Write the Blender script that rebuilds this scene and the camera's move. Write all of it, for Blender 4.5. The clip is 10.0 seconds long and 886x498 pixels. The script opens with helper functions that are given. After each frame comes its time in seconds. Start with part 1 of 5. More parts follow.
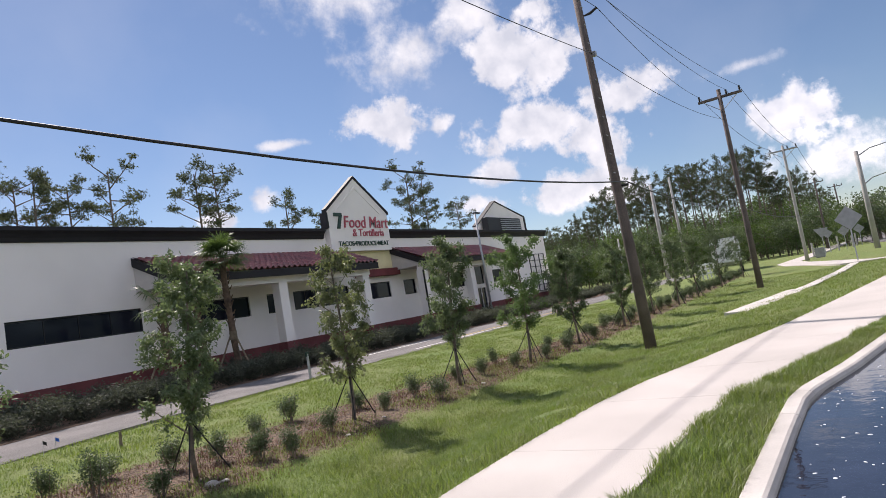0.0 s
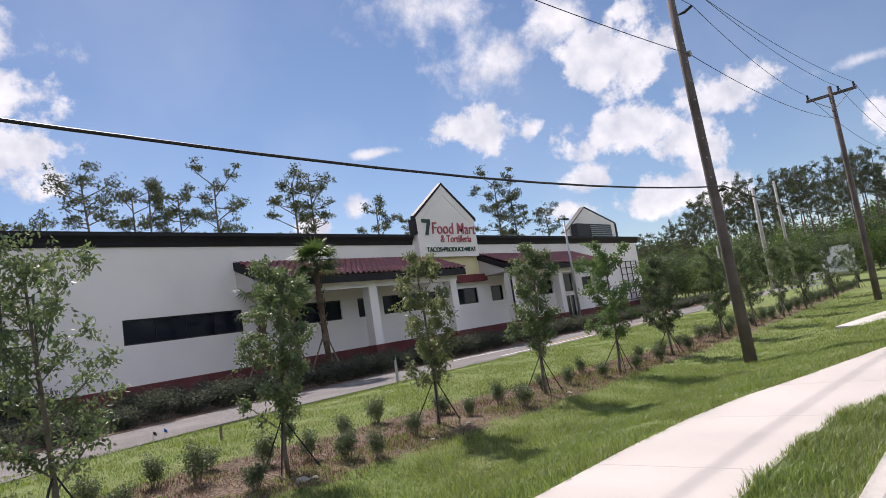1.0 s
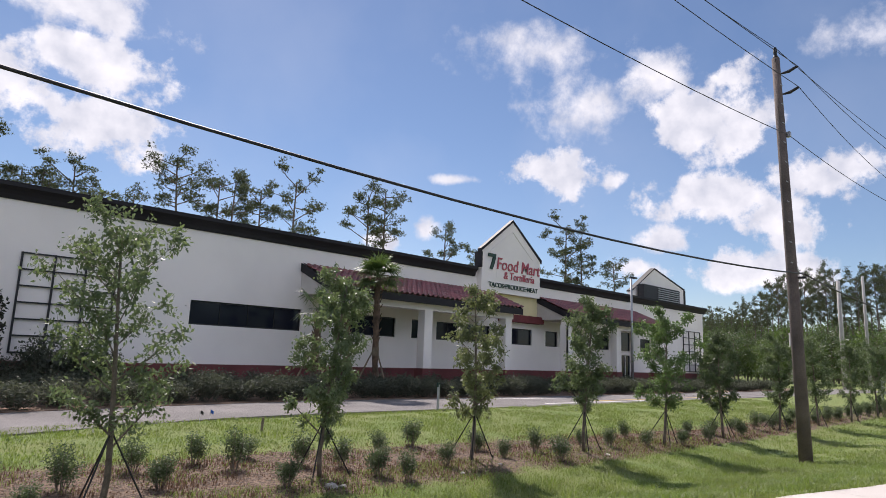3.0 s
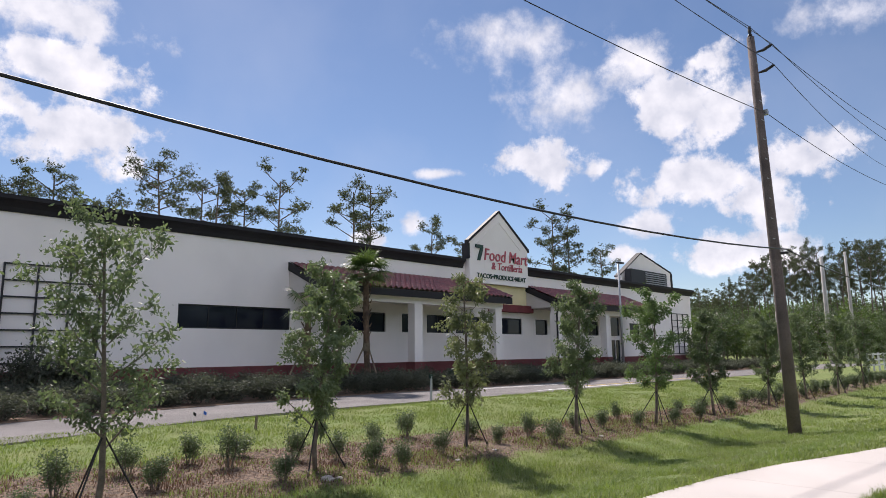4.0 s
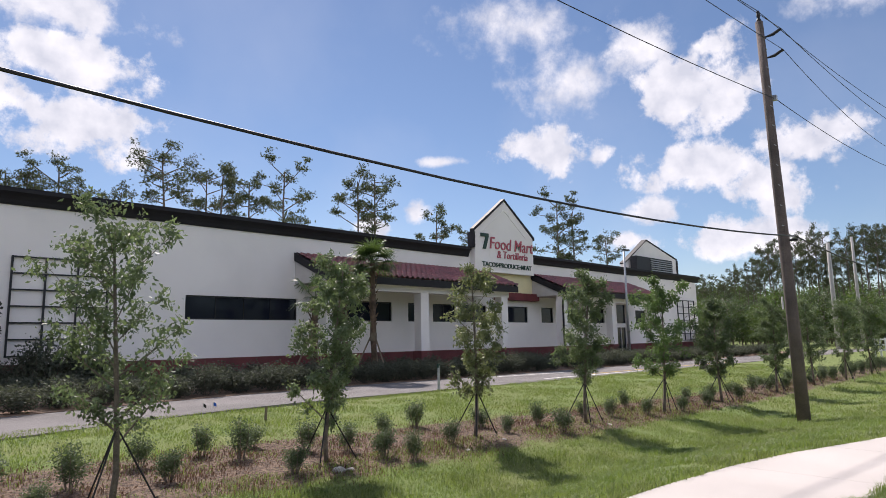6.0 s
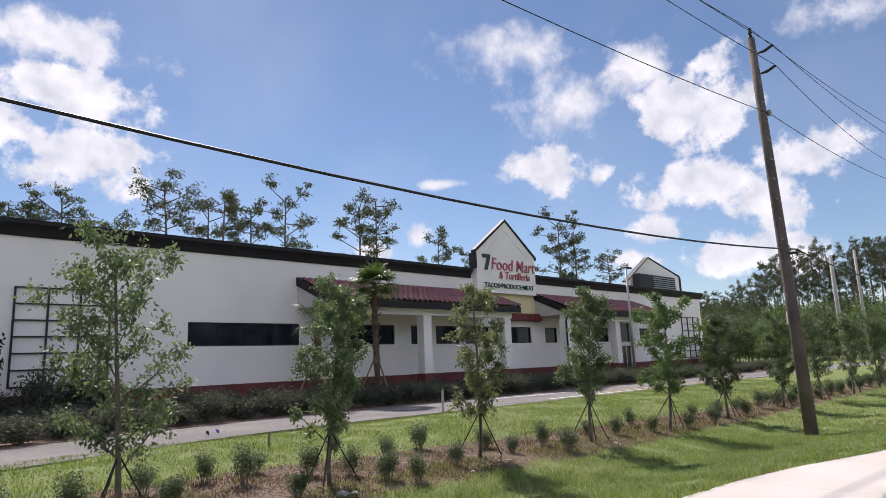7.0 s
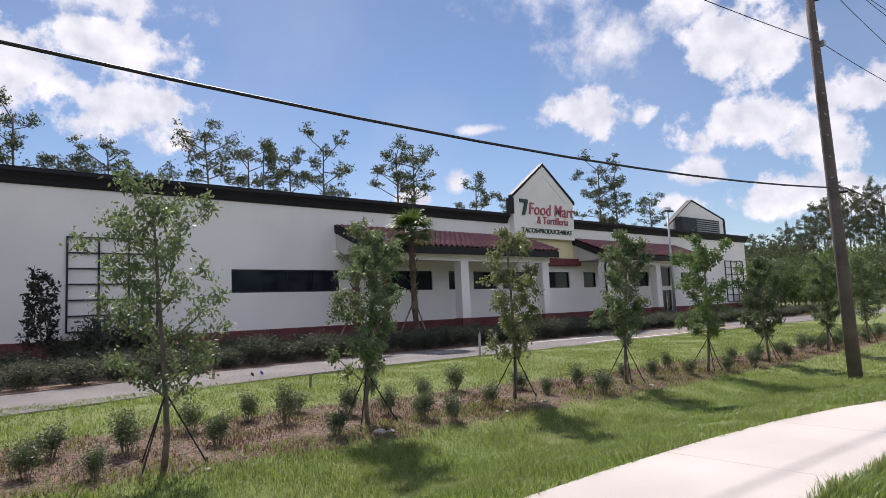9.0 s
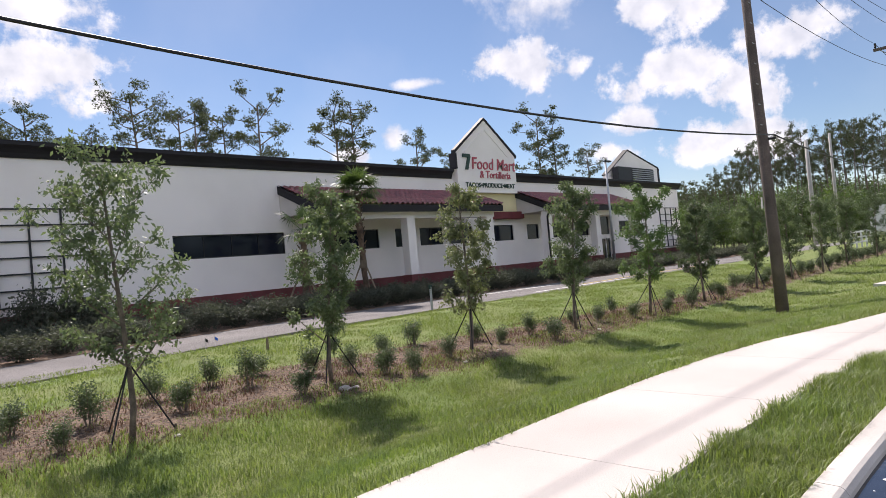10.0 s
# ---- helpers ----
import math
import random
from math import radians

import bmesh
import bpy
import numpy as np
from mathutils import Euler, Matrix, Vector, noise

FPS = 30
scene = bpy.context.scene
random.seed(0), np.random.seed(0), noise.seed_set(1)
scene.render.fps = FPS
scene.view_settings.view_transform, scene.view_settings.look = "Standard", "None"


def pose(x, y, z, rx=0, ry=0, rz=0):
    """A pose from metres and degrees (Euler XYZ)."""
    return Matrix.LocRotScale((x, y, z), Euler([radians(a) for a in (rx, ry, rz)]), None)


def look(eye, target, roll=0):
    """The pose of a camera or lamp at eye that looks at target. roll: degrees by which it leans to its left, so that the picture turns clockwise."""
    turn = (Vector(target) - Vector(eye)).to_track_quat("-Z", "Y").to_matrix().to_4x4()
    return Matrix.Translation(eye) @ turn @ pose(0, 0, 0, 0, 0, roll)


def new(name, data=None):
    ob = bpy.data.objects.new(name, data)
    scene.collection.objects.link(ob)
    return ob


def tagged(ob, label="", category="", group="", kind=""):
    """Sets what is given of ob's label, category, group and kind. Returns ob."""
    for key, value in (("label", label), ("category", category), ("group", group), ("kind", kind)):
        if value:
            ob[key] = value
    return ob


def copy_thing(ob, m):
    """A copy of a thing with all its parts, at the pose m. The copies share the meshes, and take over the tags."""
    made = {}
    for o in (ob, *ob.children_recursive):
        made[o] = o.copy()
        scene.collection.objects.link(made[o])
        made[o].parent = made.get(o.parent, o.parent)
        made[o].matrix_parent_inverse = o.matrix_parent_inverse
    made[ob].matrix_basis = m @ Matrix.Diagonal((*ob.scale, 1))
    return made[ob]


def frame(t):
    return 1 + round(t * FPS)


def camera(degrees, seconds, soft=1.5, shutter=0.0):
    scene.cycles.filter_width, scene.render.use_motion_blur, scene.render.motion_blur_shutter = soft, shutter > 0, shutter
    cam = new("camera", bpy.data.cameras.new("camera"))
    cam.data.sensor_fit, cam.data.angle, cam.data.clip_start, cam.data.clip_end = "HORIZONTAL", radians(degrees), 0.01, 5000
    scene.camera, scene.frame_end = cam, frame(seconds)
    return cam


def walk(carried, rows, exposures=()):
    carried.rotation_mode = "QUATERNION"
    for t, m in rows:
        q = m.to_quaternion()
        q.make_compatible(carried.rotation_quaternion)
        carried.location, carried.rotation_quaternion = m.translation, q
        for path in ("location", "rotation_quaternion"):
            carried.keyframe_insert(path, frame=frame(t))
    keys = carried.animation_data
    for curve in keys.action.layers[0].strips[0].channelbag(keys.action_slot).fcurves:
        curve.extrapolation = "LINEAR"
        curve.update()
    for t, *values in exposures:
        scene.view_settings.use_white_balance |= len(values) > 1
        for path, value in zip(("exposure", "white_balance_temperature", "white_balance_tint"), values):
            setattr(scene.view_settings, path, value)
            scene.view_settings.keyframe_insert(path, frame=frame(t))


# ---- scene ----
cam = camera(70.23, 10.0, soft=0.8)

# seconds, eye x, y, z, bearing from +Y towards +X, pitch, lean
PATH = [
    (0, 0.188, 0.138, 1.620, 57.51, 4.84, 9.88),
    (0.5, 0.130, 0.075, 1.630, 51.31, 8.24, 9.99),
    (1, 0.201, 0.073, 1.618, 49.65, 6.68, 8.75),
    (1.5, 0.172, 0.055, 1.560, 43.51, 8.06, 7.14),
    (2, 0.116, 0.043, 1.618, 45.49, 8.80, 1.71),
    (2.5, -0.027, 0.032, 1.562, 43.85, 8.66, -2.12),
    (2.7, -0.010, -0.020, 1.651, 43.97, 9.23, -2.67),
    (3.8, 0.034, -0.080, 1.565, 44.35, 10.00, 0.63),
    (4, 0.023, -0.089, 1.548, 45.12, 9.29, 0.63),
    (4.5, 0.108, -0.150, 1.527, 46.57, 6.87, 1.14),
    (5, -0.002, -0.086, 1.560, 44.53, 9.44, 2.67),
    (5.5, 0.013, -0.067, 1.582, 46.19, 6.85, 1.55),
    (5.7, -0.014, -0.008, 1.608, 45.13, 7.29, 0.85),
    (6.8, -0.001, -0.089, 1.551, 44.64, 10.61, 2.13),
    (7, -0.004, -0.077, 1.551, 44.57, 10.27, 2.32),
    (7.5, 0.047, -0.047, 1.530, 46.68, 8.49, 3.08),
    (8, 0.037, -0.071, 1.513, 45.94, 7.21, 2.26),
    (8.5, 0.078, -0.083, 1.487, 35.21, 3.40, 4.14),
    (9, 0.097, -0.121, 1.512, 40.80, 5.57, 2.53),
    (9.5, 0.100, -0.069, 1.513, 48.02, 6.31, 3.86),
    (10, -0.175, -0.081, 1.523, 45.80, 1.28, 5.18),
]


def aim(x, y, z, bearing, pitch, lean):
    b, p = radians(bearing), radians(pitch)
    way = Vector((math.sin(b) * math.cos(p), math.cos(b) * math.cos(p), math.sin(p)))
    return look((x, y, z), Vector((x, y, z)) + way * 5.0, -lean)


walk(cam, [(t, aim(*row)) for t, *row in PATH], [(0.0, 0.43, 6500, 18), (2.7, 0.44, 6450, 18), (5.7, 0.46, 6450, 18), (8.0, 0.45, 6450, 18), (8.5, 0.58, 6500, 18), (9.0, 0.44, 6450, 18), (9.5, 0.42, 6450, 18), (10.0, 0.60, 6550, 18)])

# ---- daylight ----
SUN_BEARING, SUN_HEIGHT = 25.0, 48.0


def direction(bearing, height):
    b, e = radians(bearing), radians(height)
    return Vector((math.sin(b) * math.cos(e), math.cos(b) * math.cos(e), math.sin(e)))


sun_data = bpy.data.lights.new("sun", "SUN")
sun_data.energy, sun_data.angle, sun_data.color = 4.7, radians(2.0), (1.0, 0.94, 0.85)
sun = new("sun", sun_data)
sun.matrix_world = Matrix.Translation((0, 0, 40)) @ (-direction(SUN_BEARING, SUN_HEIGHT)).to_track_quat("-Z", "Y").to_matrix().to_4x4()

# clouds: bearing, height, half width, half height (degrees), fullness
CLOUDS = [
    (54.6, 16.5, 5.0, 2.6, 1.0), (59.2, 15.8, 1.5, 1.2, 0.8),
    (67.2, 21.0, 6.3, 4.2, 1.0), (63.4, 24.0, 6.0, 2.8, 0.55), (56.5, 22.6, 7.0, 4.2, 0.42), (52.5, 27.0, 8.0, 3.5, 0.38),
    (67.0, 14.2, 6.6, 2.2, 1.0), (75.4, 15.4, 4.2, 2.5, 1.0), (73.4, 11.2, 4.4, 3.0, 1.0), (71.2, 8.2, 7.5, 2.4, 0.95),
    (63.8, 10.6, 3.6, 1.5, 0.8), (61.0, 8.4, 2.4, 1.3, 0.85), (13.0, 21.8, 7.0, 2.6, 0.95), (13.6, 17.0, 7.0, 2.8, 1.0),
    (42.2, 11.4, 1.5, 1.5, 0.6), (38.0, 10.0, 2.0, 1.2, 0.8), (44.8, 16.1, 3.8, 0.55, 0.42), (80.5, 25.0, 6.0, 2.4, 0.4),
    (88.2, 10.0, 4.2, 3.4, 1.0), (91.5, 5.6, 7.0, 2.4, 0.6), (85.5, 14.6, 3.0, 0.8, 0.4), (4.5, 19.5, 9.0, 4.5, 1.0),
    # bearings 116 to 320 are unseen, added as white fill for the shaded front
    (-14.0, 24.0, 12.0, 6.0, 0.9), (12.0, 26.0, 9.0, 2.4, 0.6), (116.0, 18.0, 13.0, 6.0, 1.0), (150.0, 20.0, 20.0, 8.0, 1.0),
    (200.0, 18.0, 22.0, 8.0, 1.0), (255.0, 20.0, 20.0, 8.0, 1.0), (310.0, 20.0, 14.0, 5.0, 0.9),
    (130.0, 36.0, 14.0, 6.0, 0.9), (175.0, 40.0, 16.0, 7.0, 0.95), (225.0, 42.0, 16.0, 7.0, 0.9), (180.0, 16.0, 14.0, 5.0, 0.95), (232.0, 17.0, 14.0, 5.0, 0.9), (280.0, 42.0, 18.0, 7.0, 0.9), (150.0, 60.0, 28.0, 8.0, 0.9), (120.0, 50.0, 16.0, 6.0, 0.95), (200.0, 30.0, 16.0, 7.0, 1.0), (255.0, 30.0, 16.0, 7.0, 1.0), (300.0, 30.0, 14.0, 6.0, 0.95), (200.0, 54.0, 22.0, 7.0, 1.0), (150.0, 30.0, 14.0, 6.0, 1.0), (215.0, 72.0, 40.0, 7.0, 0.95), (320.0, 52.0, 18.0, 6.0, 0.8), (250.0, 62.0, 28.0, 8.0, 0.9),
]


def make_world():
    world = bpy.data.worlds.new("sky")
    scene.world = world
    world.use_nodes = True
    nt = world.node_tree
    nt.nodes.clear()

    def node(kind, **values):
        n = nt.nodes.new(kind)
        for key, value in values.items():
            setattr(n, key, value)
        return n

    def math_node(op, a, b=None, clamp=False):
        n = node("ShaderNodeMath", operation=op, use_clamp=clamp)
        for i, v in enumerate((a, b)):
            if v is None:
                continue
            if isinstance(v, (int, float)):
                n.inputs[i].default_value = v
            else:
                nt.links.new(v, n.inputs[i])
        return n.outputs[0]

    sky = node("ShaderNodeTexSky", sky_type="NISHITA", sun_disc=False)
    sky.sun_elevation, sky.sun_rotation = radians(SUN_HEIGHT), radians(SUN_BEARING)
    sky.air_density, sky.dust_density, sky.ozone_density = 1.0, 0.1, 3.0
    coord = node("ShaderNodeTexCoord")
    split = node("ShaderNodeSeparateXYZ")
    nt.links.new(coord.outputs["Generated"], split.inputs[0])
    sx, sy, sz = split.outputs
    bearing = math_node("MULTIPLY", math_node("ARCTAN2", sx, sy), 180 / math.pi)
    height = math_node("MULTIPLY", math_node("ARCSINE", sz), 180 / math.pi)
    noise_big = node("ShaderNodeTexNoise")
    noise_big.inputs["Scale"].default_value, noise_big.inputs["Detail"].default_value = 15.0, 10.0
    noise_big.inputs["Roughness"].default_value = 0.62
    nt.links.new(coord.outputs["Generated"], noise_big.inputs["Vector"])
    ragged = math_node("MULTIPLY", math_node("SUBTRACT", noise_big.outputs["Fac"], 0.5), 3.0)
    total = None
    under = None
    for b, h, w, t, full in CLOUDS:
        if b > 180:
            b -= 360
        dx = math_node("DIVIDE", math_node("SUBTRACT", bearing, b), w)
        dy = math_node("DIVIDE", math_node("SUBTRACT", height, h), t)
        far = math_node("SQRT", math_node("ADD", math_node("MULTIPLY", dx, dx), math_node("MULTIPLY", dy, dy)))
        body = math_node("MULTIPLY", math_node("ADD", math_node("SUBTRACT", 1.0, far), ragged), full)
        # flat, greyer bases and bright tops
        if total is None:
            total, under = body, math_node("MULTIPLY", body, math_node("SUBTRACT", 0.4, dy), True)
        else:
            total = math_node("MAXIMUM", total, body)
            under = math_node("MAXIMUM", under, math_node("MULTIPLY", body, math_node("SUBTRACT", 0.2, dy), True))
    cover = node("ShaderNodeMapRange", interpolation_type="SMOOTHSTEP")
    cover.inputs["From Min"].default_value, cover.inputs["From Max"].default_value = 0.05, 0.5
    nt.links.new(total, cover.inputs["Value"])
    haze = node("ShaderNodeTexNoise")
    haze.inputs["Scale"].default_value, haze.inputs["Detail"].default_value = 4.0, 5.0
    nt.links.new(coord.outputs["Generated"], haze.inputs["Vector"])
    veil = node("ShaderNodeMapRange")
    veil.inputs["From Min"].default_value, veil.inputs["From Max"].default_value = 0.45, 0.85
    veil.inputs["To Max"].default_value = 0.16
    nt.links.new(haze.outputs["Fac"], veil.inputs["Value"])
    tone = node("ShaderNodeMixRGB")
    tone.inputs["Color1"].default_value = (11.0, 11.0, 11.1, 1)
    tone.inputs["Color2"].default_value = (6.8, 7.2, 8.0, 1)
    puff = node("ShaderNodeTexNoise")
    puff.inputs["Scale"].default_value, puff.inputs["Detail"].default_value = 26.0, 8.0
    nt.links.new(coord.outputs["Generated"], puff.inputs["Vector"])
    folds = math_node("MULTIPLY", math_node("SUBTRACT", puff.outputs["Fac"], 0.48), 2.2)
    nt.links.new(math_node("ADD", math_node("MULTIPLY", under, 0.55), folds, True), tone.inputs["Fac"])
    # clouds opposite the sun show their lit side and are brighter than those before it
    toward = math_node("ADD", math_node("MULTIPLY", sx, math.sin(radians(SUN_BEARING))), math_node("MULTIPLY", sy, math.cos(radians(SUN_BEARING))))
    # gain up to 1.85 so the unseen rear clouds brighten the shaded front
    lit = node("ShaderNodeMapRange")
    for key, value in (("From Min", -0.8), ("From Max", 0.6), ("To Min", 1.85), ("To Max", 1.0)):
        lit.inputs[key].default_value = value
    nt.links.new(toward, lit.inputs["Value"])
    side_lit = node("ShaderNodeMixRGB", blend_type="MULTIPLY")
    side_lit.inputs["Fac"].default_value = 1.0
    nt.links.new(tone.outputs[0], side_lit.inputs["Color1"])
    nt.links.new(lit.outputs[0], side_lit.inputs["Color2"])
    mix1 = node("ShaderNodeMixRGB")
    mix1.inputs["Color2"].default_value = (8.6, 8.9, 9.4, 1)
    nt.links.new(veil.outputs[0], mix1.inputs["Fac"])
    nt.links.new(sky.outputs[0], mix1.inputs["Color1"])
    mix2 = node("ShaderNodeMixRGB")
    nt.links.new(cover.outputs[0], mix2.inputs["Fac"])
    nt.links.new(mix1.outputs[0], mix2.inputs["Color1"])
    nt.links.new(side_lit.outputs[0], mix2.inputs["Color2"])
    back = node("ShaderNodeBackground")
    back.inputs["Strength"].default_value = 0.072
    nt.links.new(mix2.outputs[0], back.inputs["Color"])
    out = node("ShaderNodeOutputWorld")
    nt.links.new(back.outputs[0], out.inputs["Surface"])


make_world()


# ---- materials ----
def material(name, colour, rough=0.8, metal=0.0, vary=0.12, scale=3.0, bump=0.1, bump_scale=60.0, second=None, spec=0.5, each=0.0):
    """Paint with stains at a large scale, grain at a small one and fine relief."""
    m = bpy.data.materials.new(name)
    m.use_nodes = True
    nt = m.node_tree
    bsdf = nt.nodes["Principled BSDF"]
    bsdf.inputs["Roughness"].default_value, bsdf.inputs["Metallic"].default_value = rough, metal
    bsdf.inputs["Specular IOR Level"].default_value = spec
    coord = nt.nodes.new("ShaderNodeTexCoord")
    where = coord.outputs["Object"]
    n1, n2 = nt.nodes.new("ShaderNodeTexNoise"), nt.nodes.new("ShaderNodeTexNoise")
    n1.inputs["Scale"].default_value, n1.inputs["Detail"].default_value = scale, 6
    n2.inputs["Scale"].default_value, n2.inputs["Detail"].default_value = bump_scale, 4
    nt.links.new(where, n1.inputs["Vector"]), nt.links.new(where, n2.inputs["Vector"])
    ramp = nt.nodes.new("ShaderNodeMixRGB")
    other = second or tuple(c * (1 - 2.2 * vary) for c in colour)
    ramp.inputs["Color1"].default_value = (*[min(1, c * (1 + vary * 0.6)) for c in colour], 1)
    ramp.inputs["Color2"].default_value = (*other, 1)
    fac = nt.nodes.new("ShaderNodeMapRange")
    fac.inputs["From Min"].default_value, fac.inputs["From Max"].default_value = 0.35, 0.7
    nt.links.new(n1.outputs["Fac"], fac.inputs["Value"]), nt.links.new(fac.outputs[0], ramp.inputs["Fac"])
    grain = nt.nodes.new("ShaderNodeMixRGB")
    grain.blend_type = "MULTIPLY"
    grain.inputs["Fac"].default_value = min(1.0, vary * 3)
    low = nt.nodes.new("ShaderNodeMapRange")
    low.inputs["From Min"].default_value, low.inputs["From Max"].default_value = 0.3, 0.65
    low.inputs["To Min"].default_value, low.inputs["To Max"].default_value = 0.72, 1.1
    nt.links.new(n2.outputs["Fac"], low.inputs["Value"])
    nt.links.new(ramp.outputs[0], grain.inputs["Color1"]), nt.links.new(low.outputs[0], grain.inputs["Color2"])
    last = grain.outputs[0]
    if each:
        info = nt.nodes.new("ShaderNodeNewGeometry" if each < 0 else "ShaderNodeObjectInfo")
        hue = nt.nodes.new("ShaderNodeHueSaturation")
        span = nt.nodes.new("ShaderNodeMapRange")
        span.inputs["To Min"].default_value, span.inputs["To Max"].default_value = 1 - abs(each), 1 + abs(each)
        nt.links.new(info.outputs["Random Per Island" if each < 0 else "Random"], span.inputs["Value"])
        nt.links.new(span.outputs[0], hue.inputs["Value"]), nt.links.new(last, hue.inputs["Color"])
        last = hue.outputs[0]
    nt.links.new(last, bsdf.inputs["Base Color"])
    if bump:
        b = nt.nodes.new("ShaderNodeBump")
        b.inputs["Strength"].default_value, b.inputs["Distance"].default_value = min(1, bump * 4), bump * 0.05
        nt.links.new(n2.outputs["Fac"], b.inputs["Height"]), nt.links.new(b.outputs[0], bsdf.inputs["Normal"])
    return m


def leaf_material(name, colour, through_colour, gloss=0.45, spread=0.35, vary=0.1, scale=2.0, second=None):
    """A leaf: glossy skin, light passing through, each leaf a little different."""
    m = material(name, colour, gloss, 0, vary, scale, 0, 40, second=second, each=-spread)
    nt = m.node_tree
    bsdf, out = nt.nodes["Principled BSDF"], nt.nodes["Material Output"]
    glow = nt.nodes.new("ShaderNodeBsdfTranslucent")
    glow.inputs["Color"].default_value = (*through_colour, 1)
    mix = nt.nodes.new("ShaderNodeMixShader")
    mix.inputs["Fac"].default_value = 0.32
    nt.links.new(bsdf.outputs[0], mix.inputs[1]), nt.links.new(glow.outputs[0], mix.inputs[2])
    nt.links.new(mix.outputs[0], out.inputs["Surface"])
    return m


STUCCO = material("white_stucco", (0.86, 0.82, 0.80), 0.92, 0, 0.04, 0.35, 0.12, 45)
STUCCO_CREAM = material("cream_stucco", (0.78, 0.70, 0.42), 0.92, 0, 0.05, 0.6, 0.1, 45)
STUCCO_RED = material("oxblood_painted_base", (0.165, 0.050, 0.052), 0.9, 0, 0.12, 1.2, 0.1, 30)
TRIM = material("charcoal_metal_trim", (0.020, 0.019, 0.023), 0.65, 0, 0.12, 1.0, 0.02, 30, spec=0.3)
AWNING = material("oxblood_band", (0.16, 0.03, 0.035), 0.7, 0, 0.1, 2.0, 0.02, 30)
TILE = material("oxblood_roof_tile", (0.23, 0.055, 0.060), 0.30, 0, 0.2, 4.0, 0.06, 40, spec=1.0, each=0.25)
GLASS = material("dark_tinted_glass", (0.010, 0.013, 0.024), 0.08, 0, 0.0, 1.0, 0, 10, spec=0.32)
FRAME = material("dark_bronze_frame", (0.02, 0.02, 0.022), 0.4, 0.3, 0.1, 3.0, 0, 30)
SOFFIT = material("pale_soffit", (0.55, 0.52, 0.5), 0.9, 0, 0.06, 1.0, 0.05, 30)
METAL = material("weathered_aluminium", (0.42, 0.43, 0.45), 0.45, 0.6, 0.1, 3.0, 0.03, 60)
DARK_METAL = material("black_powder_coat", (0.02, 0.02, 0.024), 0.5, 0.2, 0.1, 3.0, 0.02, 60)
POLE_WOOD = material("weathered_pole_timber", (0.155, 0.122, 0.112), 0.92, 0, 0.3, 1.3, 0.5, 38, second=(0.085, 0.068, 0.062))
POLE_CONCRETE = material("pole_concrete", (0.42, 0.40, 0.38), 0.9, 0, 0.1, 1.0, 0.1, 40)
STAKE_WOOD = material("bleached_stake_wood", (0.24, 0.19, 0.13), 0.9, 0, 0.25, 3.0, 0.3, 60)
STRAP = material("black_guy_strap", (0.012, 0.012, 0.013), 0.7, 0, 0.1, 8.0, 0, 60)
CABLE = material("black_cable_sheath", (0.012, 0.012, 0.014), 0.55, 0, 0.05, 3.0, 0, 60)
CONCRETE = material("pale_new_concrete", (0.54, 0.495, 0.46), 0.92, 0, 0.07, 0.5, 0.15, 90)
KERB_CONCRETE = material("kerb_concrete", (0.58, 0.54, 0.50), 0.92, 0, 0.08, 1.6, 0.1, 60)
ASPHALT = material("worn_asphalt", (0.21, 0.195, 0.19), 0.92, 0, 0.14, 0.5, 0.4, 120)
PAINT = material("white_road_paint", (0.75, 0.74, 0.70), 0.8, 0, 0.12, 3.0, 0.1, 80)
PAINT_YELLOW = material("yellow_road_paint", (0.62, 0.44, 0.10), 0.8, 0, 0.12, 3.0, 0.1, 80)
BARK = material("young_oak_bark", (0.19, 0.155, 0.125), 0.95, 0, 0.25, 6.0, 0.4, 60)
PINE_BARK = material("pine_bark", (0.10, 0.075, 0.06), 0.95, 0, 0.3, 2.0, 0.5, 20, second=(0.19, 0.16, 0.14))
PALM_BARK = material("palm_boot_fibre", (0.14, 0.095, 0.065), 0.95, 0, 0.3, 5.0, 0.5, 30)
MULCH = material("rust_mulch", (0.20, 0.12, 0.08), 0.97, 0, 0.3, 3.0, 0.8, 45, second=(0.30, 0.22, 0.16))
STONE = material("pale_limestone", (0.46, 0.42, 0.37), 0.92, 0, 0.15, 6.0, 0.3, 40)
LEAF_OAK = leaf_material("oak_leaf", (0.108, 0.145, 0.078), (0.22, 0.30, 0.11), 0.54)
LEAF_MAPLE = leaf_material("pale_maple_leaf", (0.15, 0.170, 0.090), (0.28, 0.33, 0.12), 0.52)
LEAF_BRIGHT = leaf_material("fresh_green_oak_leaf", (0.100, 0.155, 0.062), (0.20, 0.32, 0.08), 0.56)
LEAF_SHRUB = leaf_material("hedge_leaf", (0.068, 0.098, 0.050), (0.14, 0.20, 0.07), 0.52)
LEAF_DARK = leaf_material("dark_foundation_leaf", (0.100, 0.108, 0.080), (0.11, 0.13, 0.07), 0.8)
LEAF_MAGNOLIA = leaf_material("magnolia_leaf", (0.030, 0.032, 0.022), (0.05, 0.05, 0.02), 0.35)
LEAF_PINE = leaf_material("pine_needles", (0.085, 0.105, 0.062), (0.13, 0.155, 0.07), 0.75, 0.35)
LEAF_WOOD = leaf_material("woodland_leaf", (0.06, 0.105, 0.030), (0.15, 0.23, 0.04), 0.6, 0.35)
LEAF_PALM = leaf_material("palm_frond", (0.055, 0.095, 0.028), (0.12, 0.19, 0.04), 0.45, 0.3)
GRASS_BLADE = leaf_material("grass_blade", (0.128, 0.190, 0.038), (0.28, 0.385, 0.064), 0.5, 0.45, 0.16, 0.8, (0.150, 0.158, 0.050))
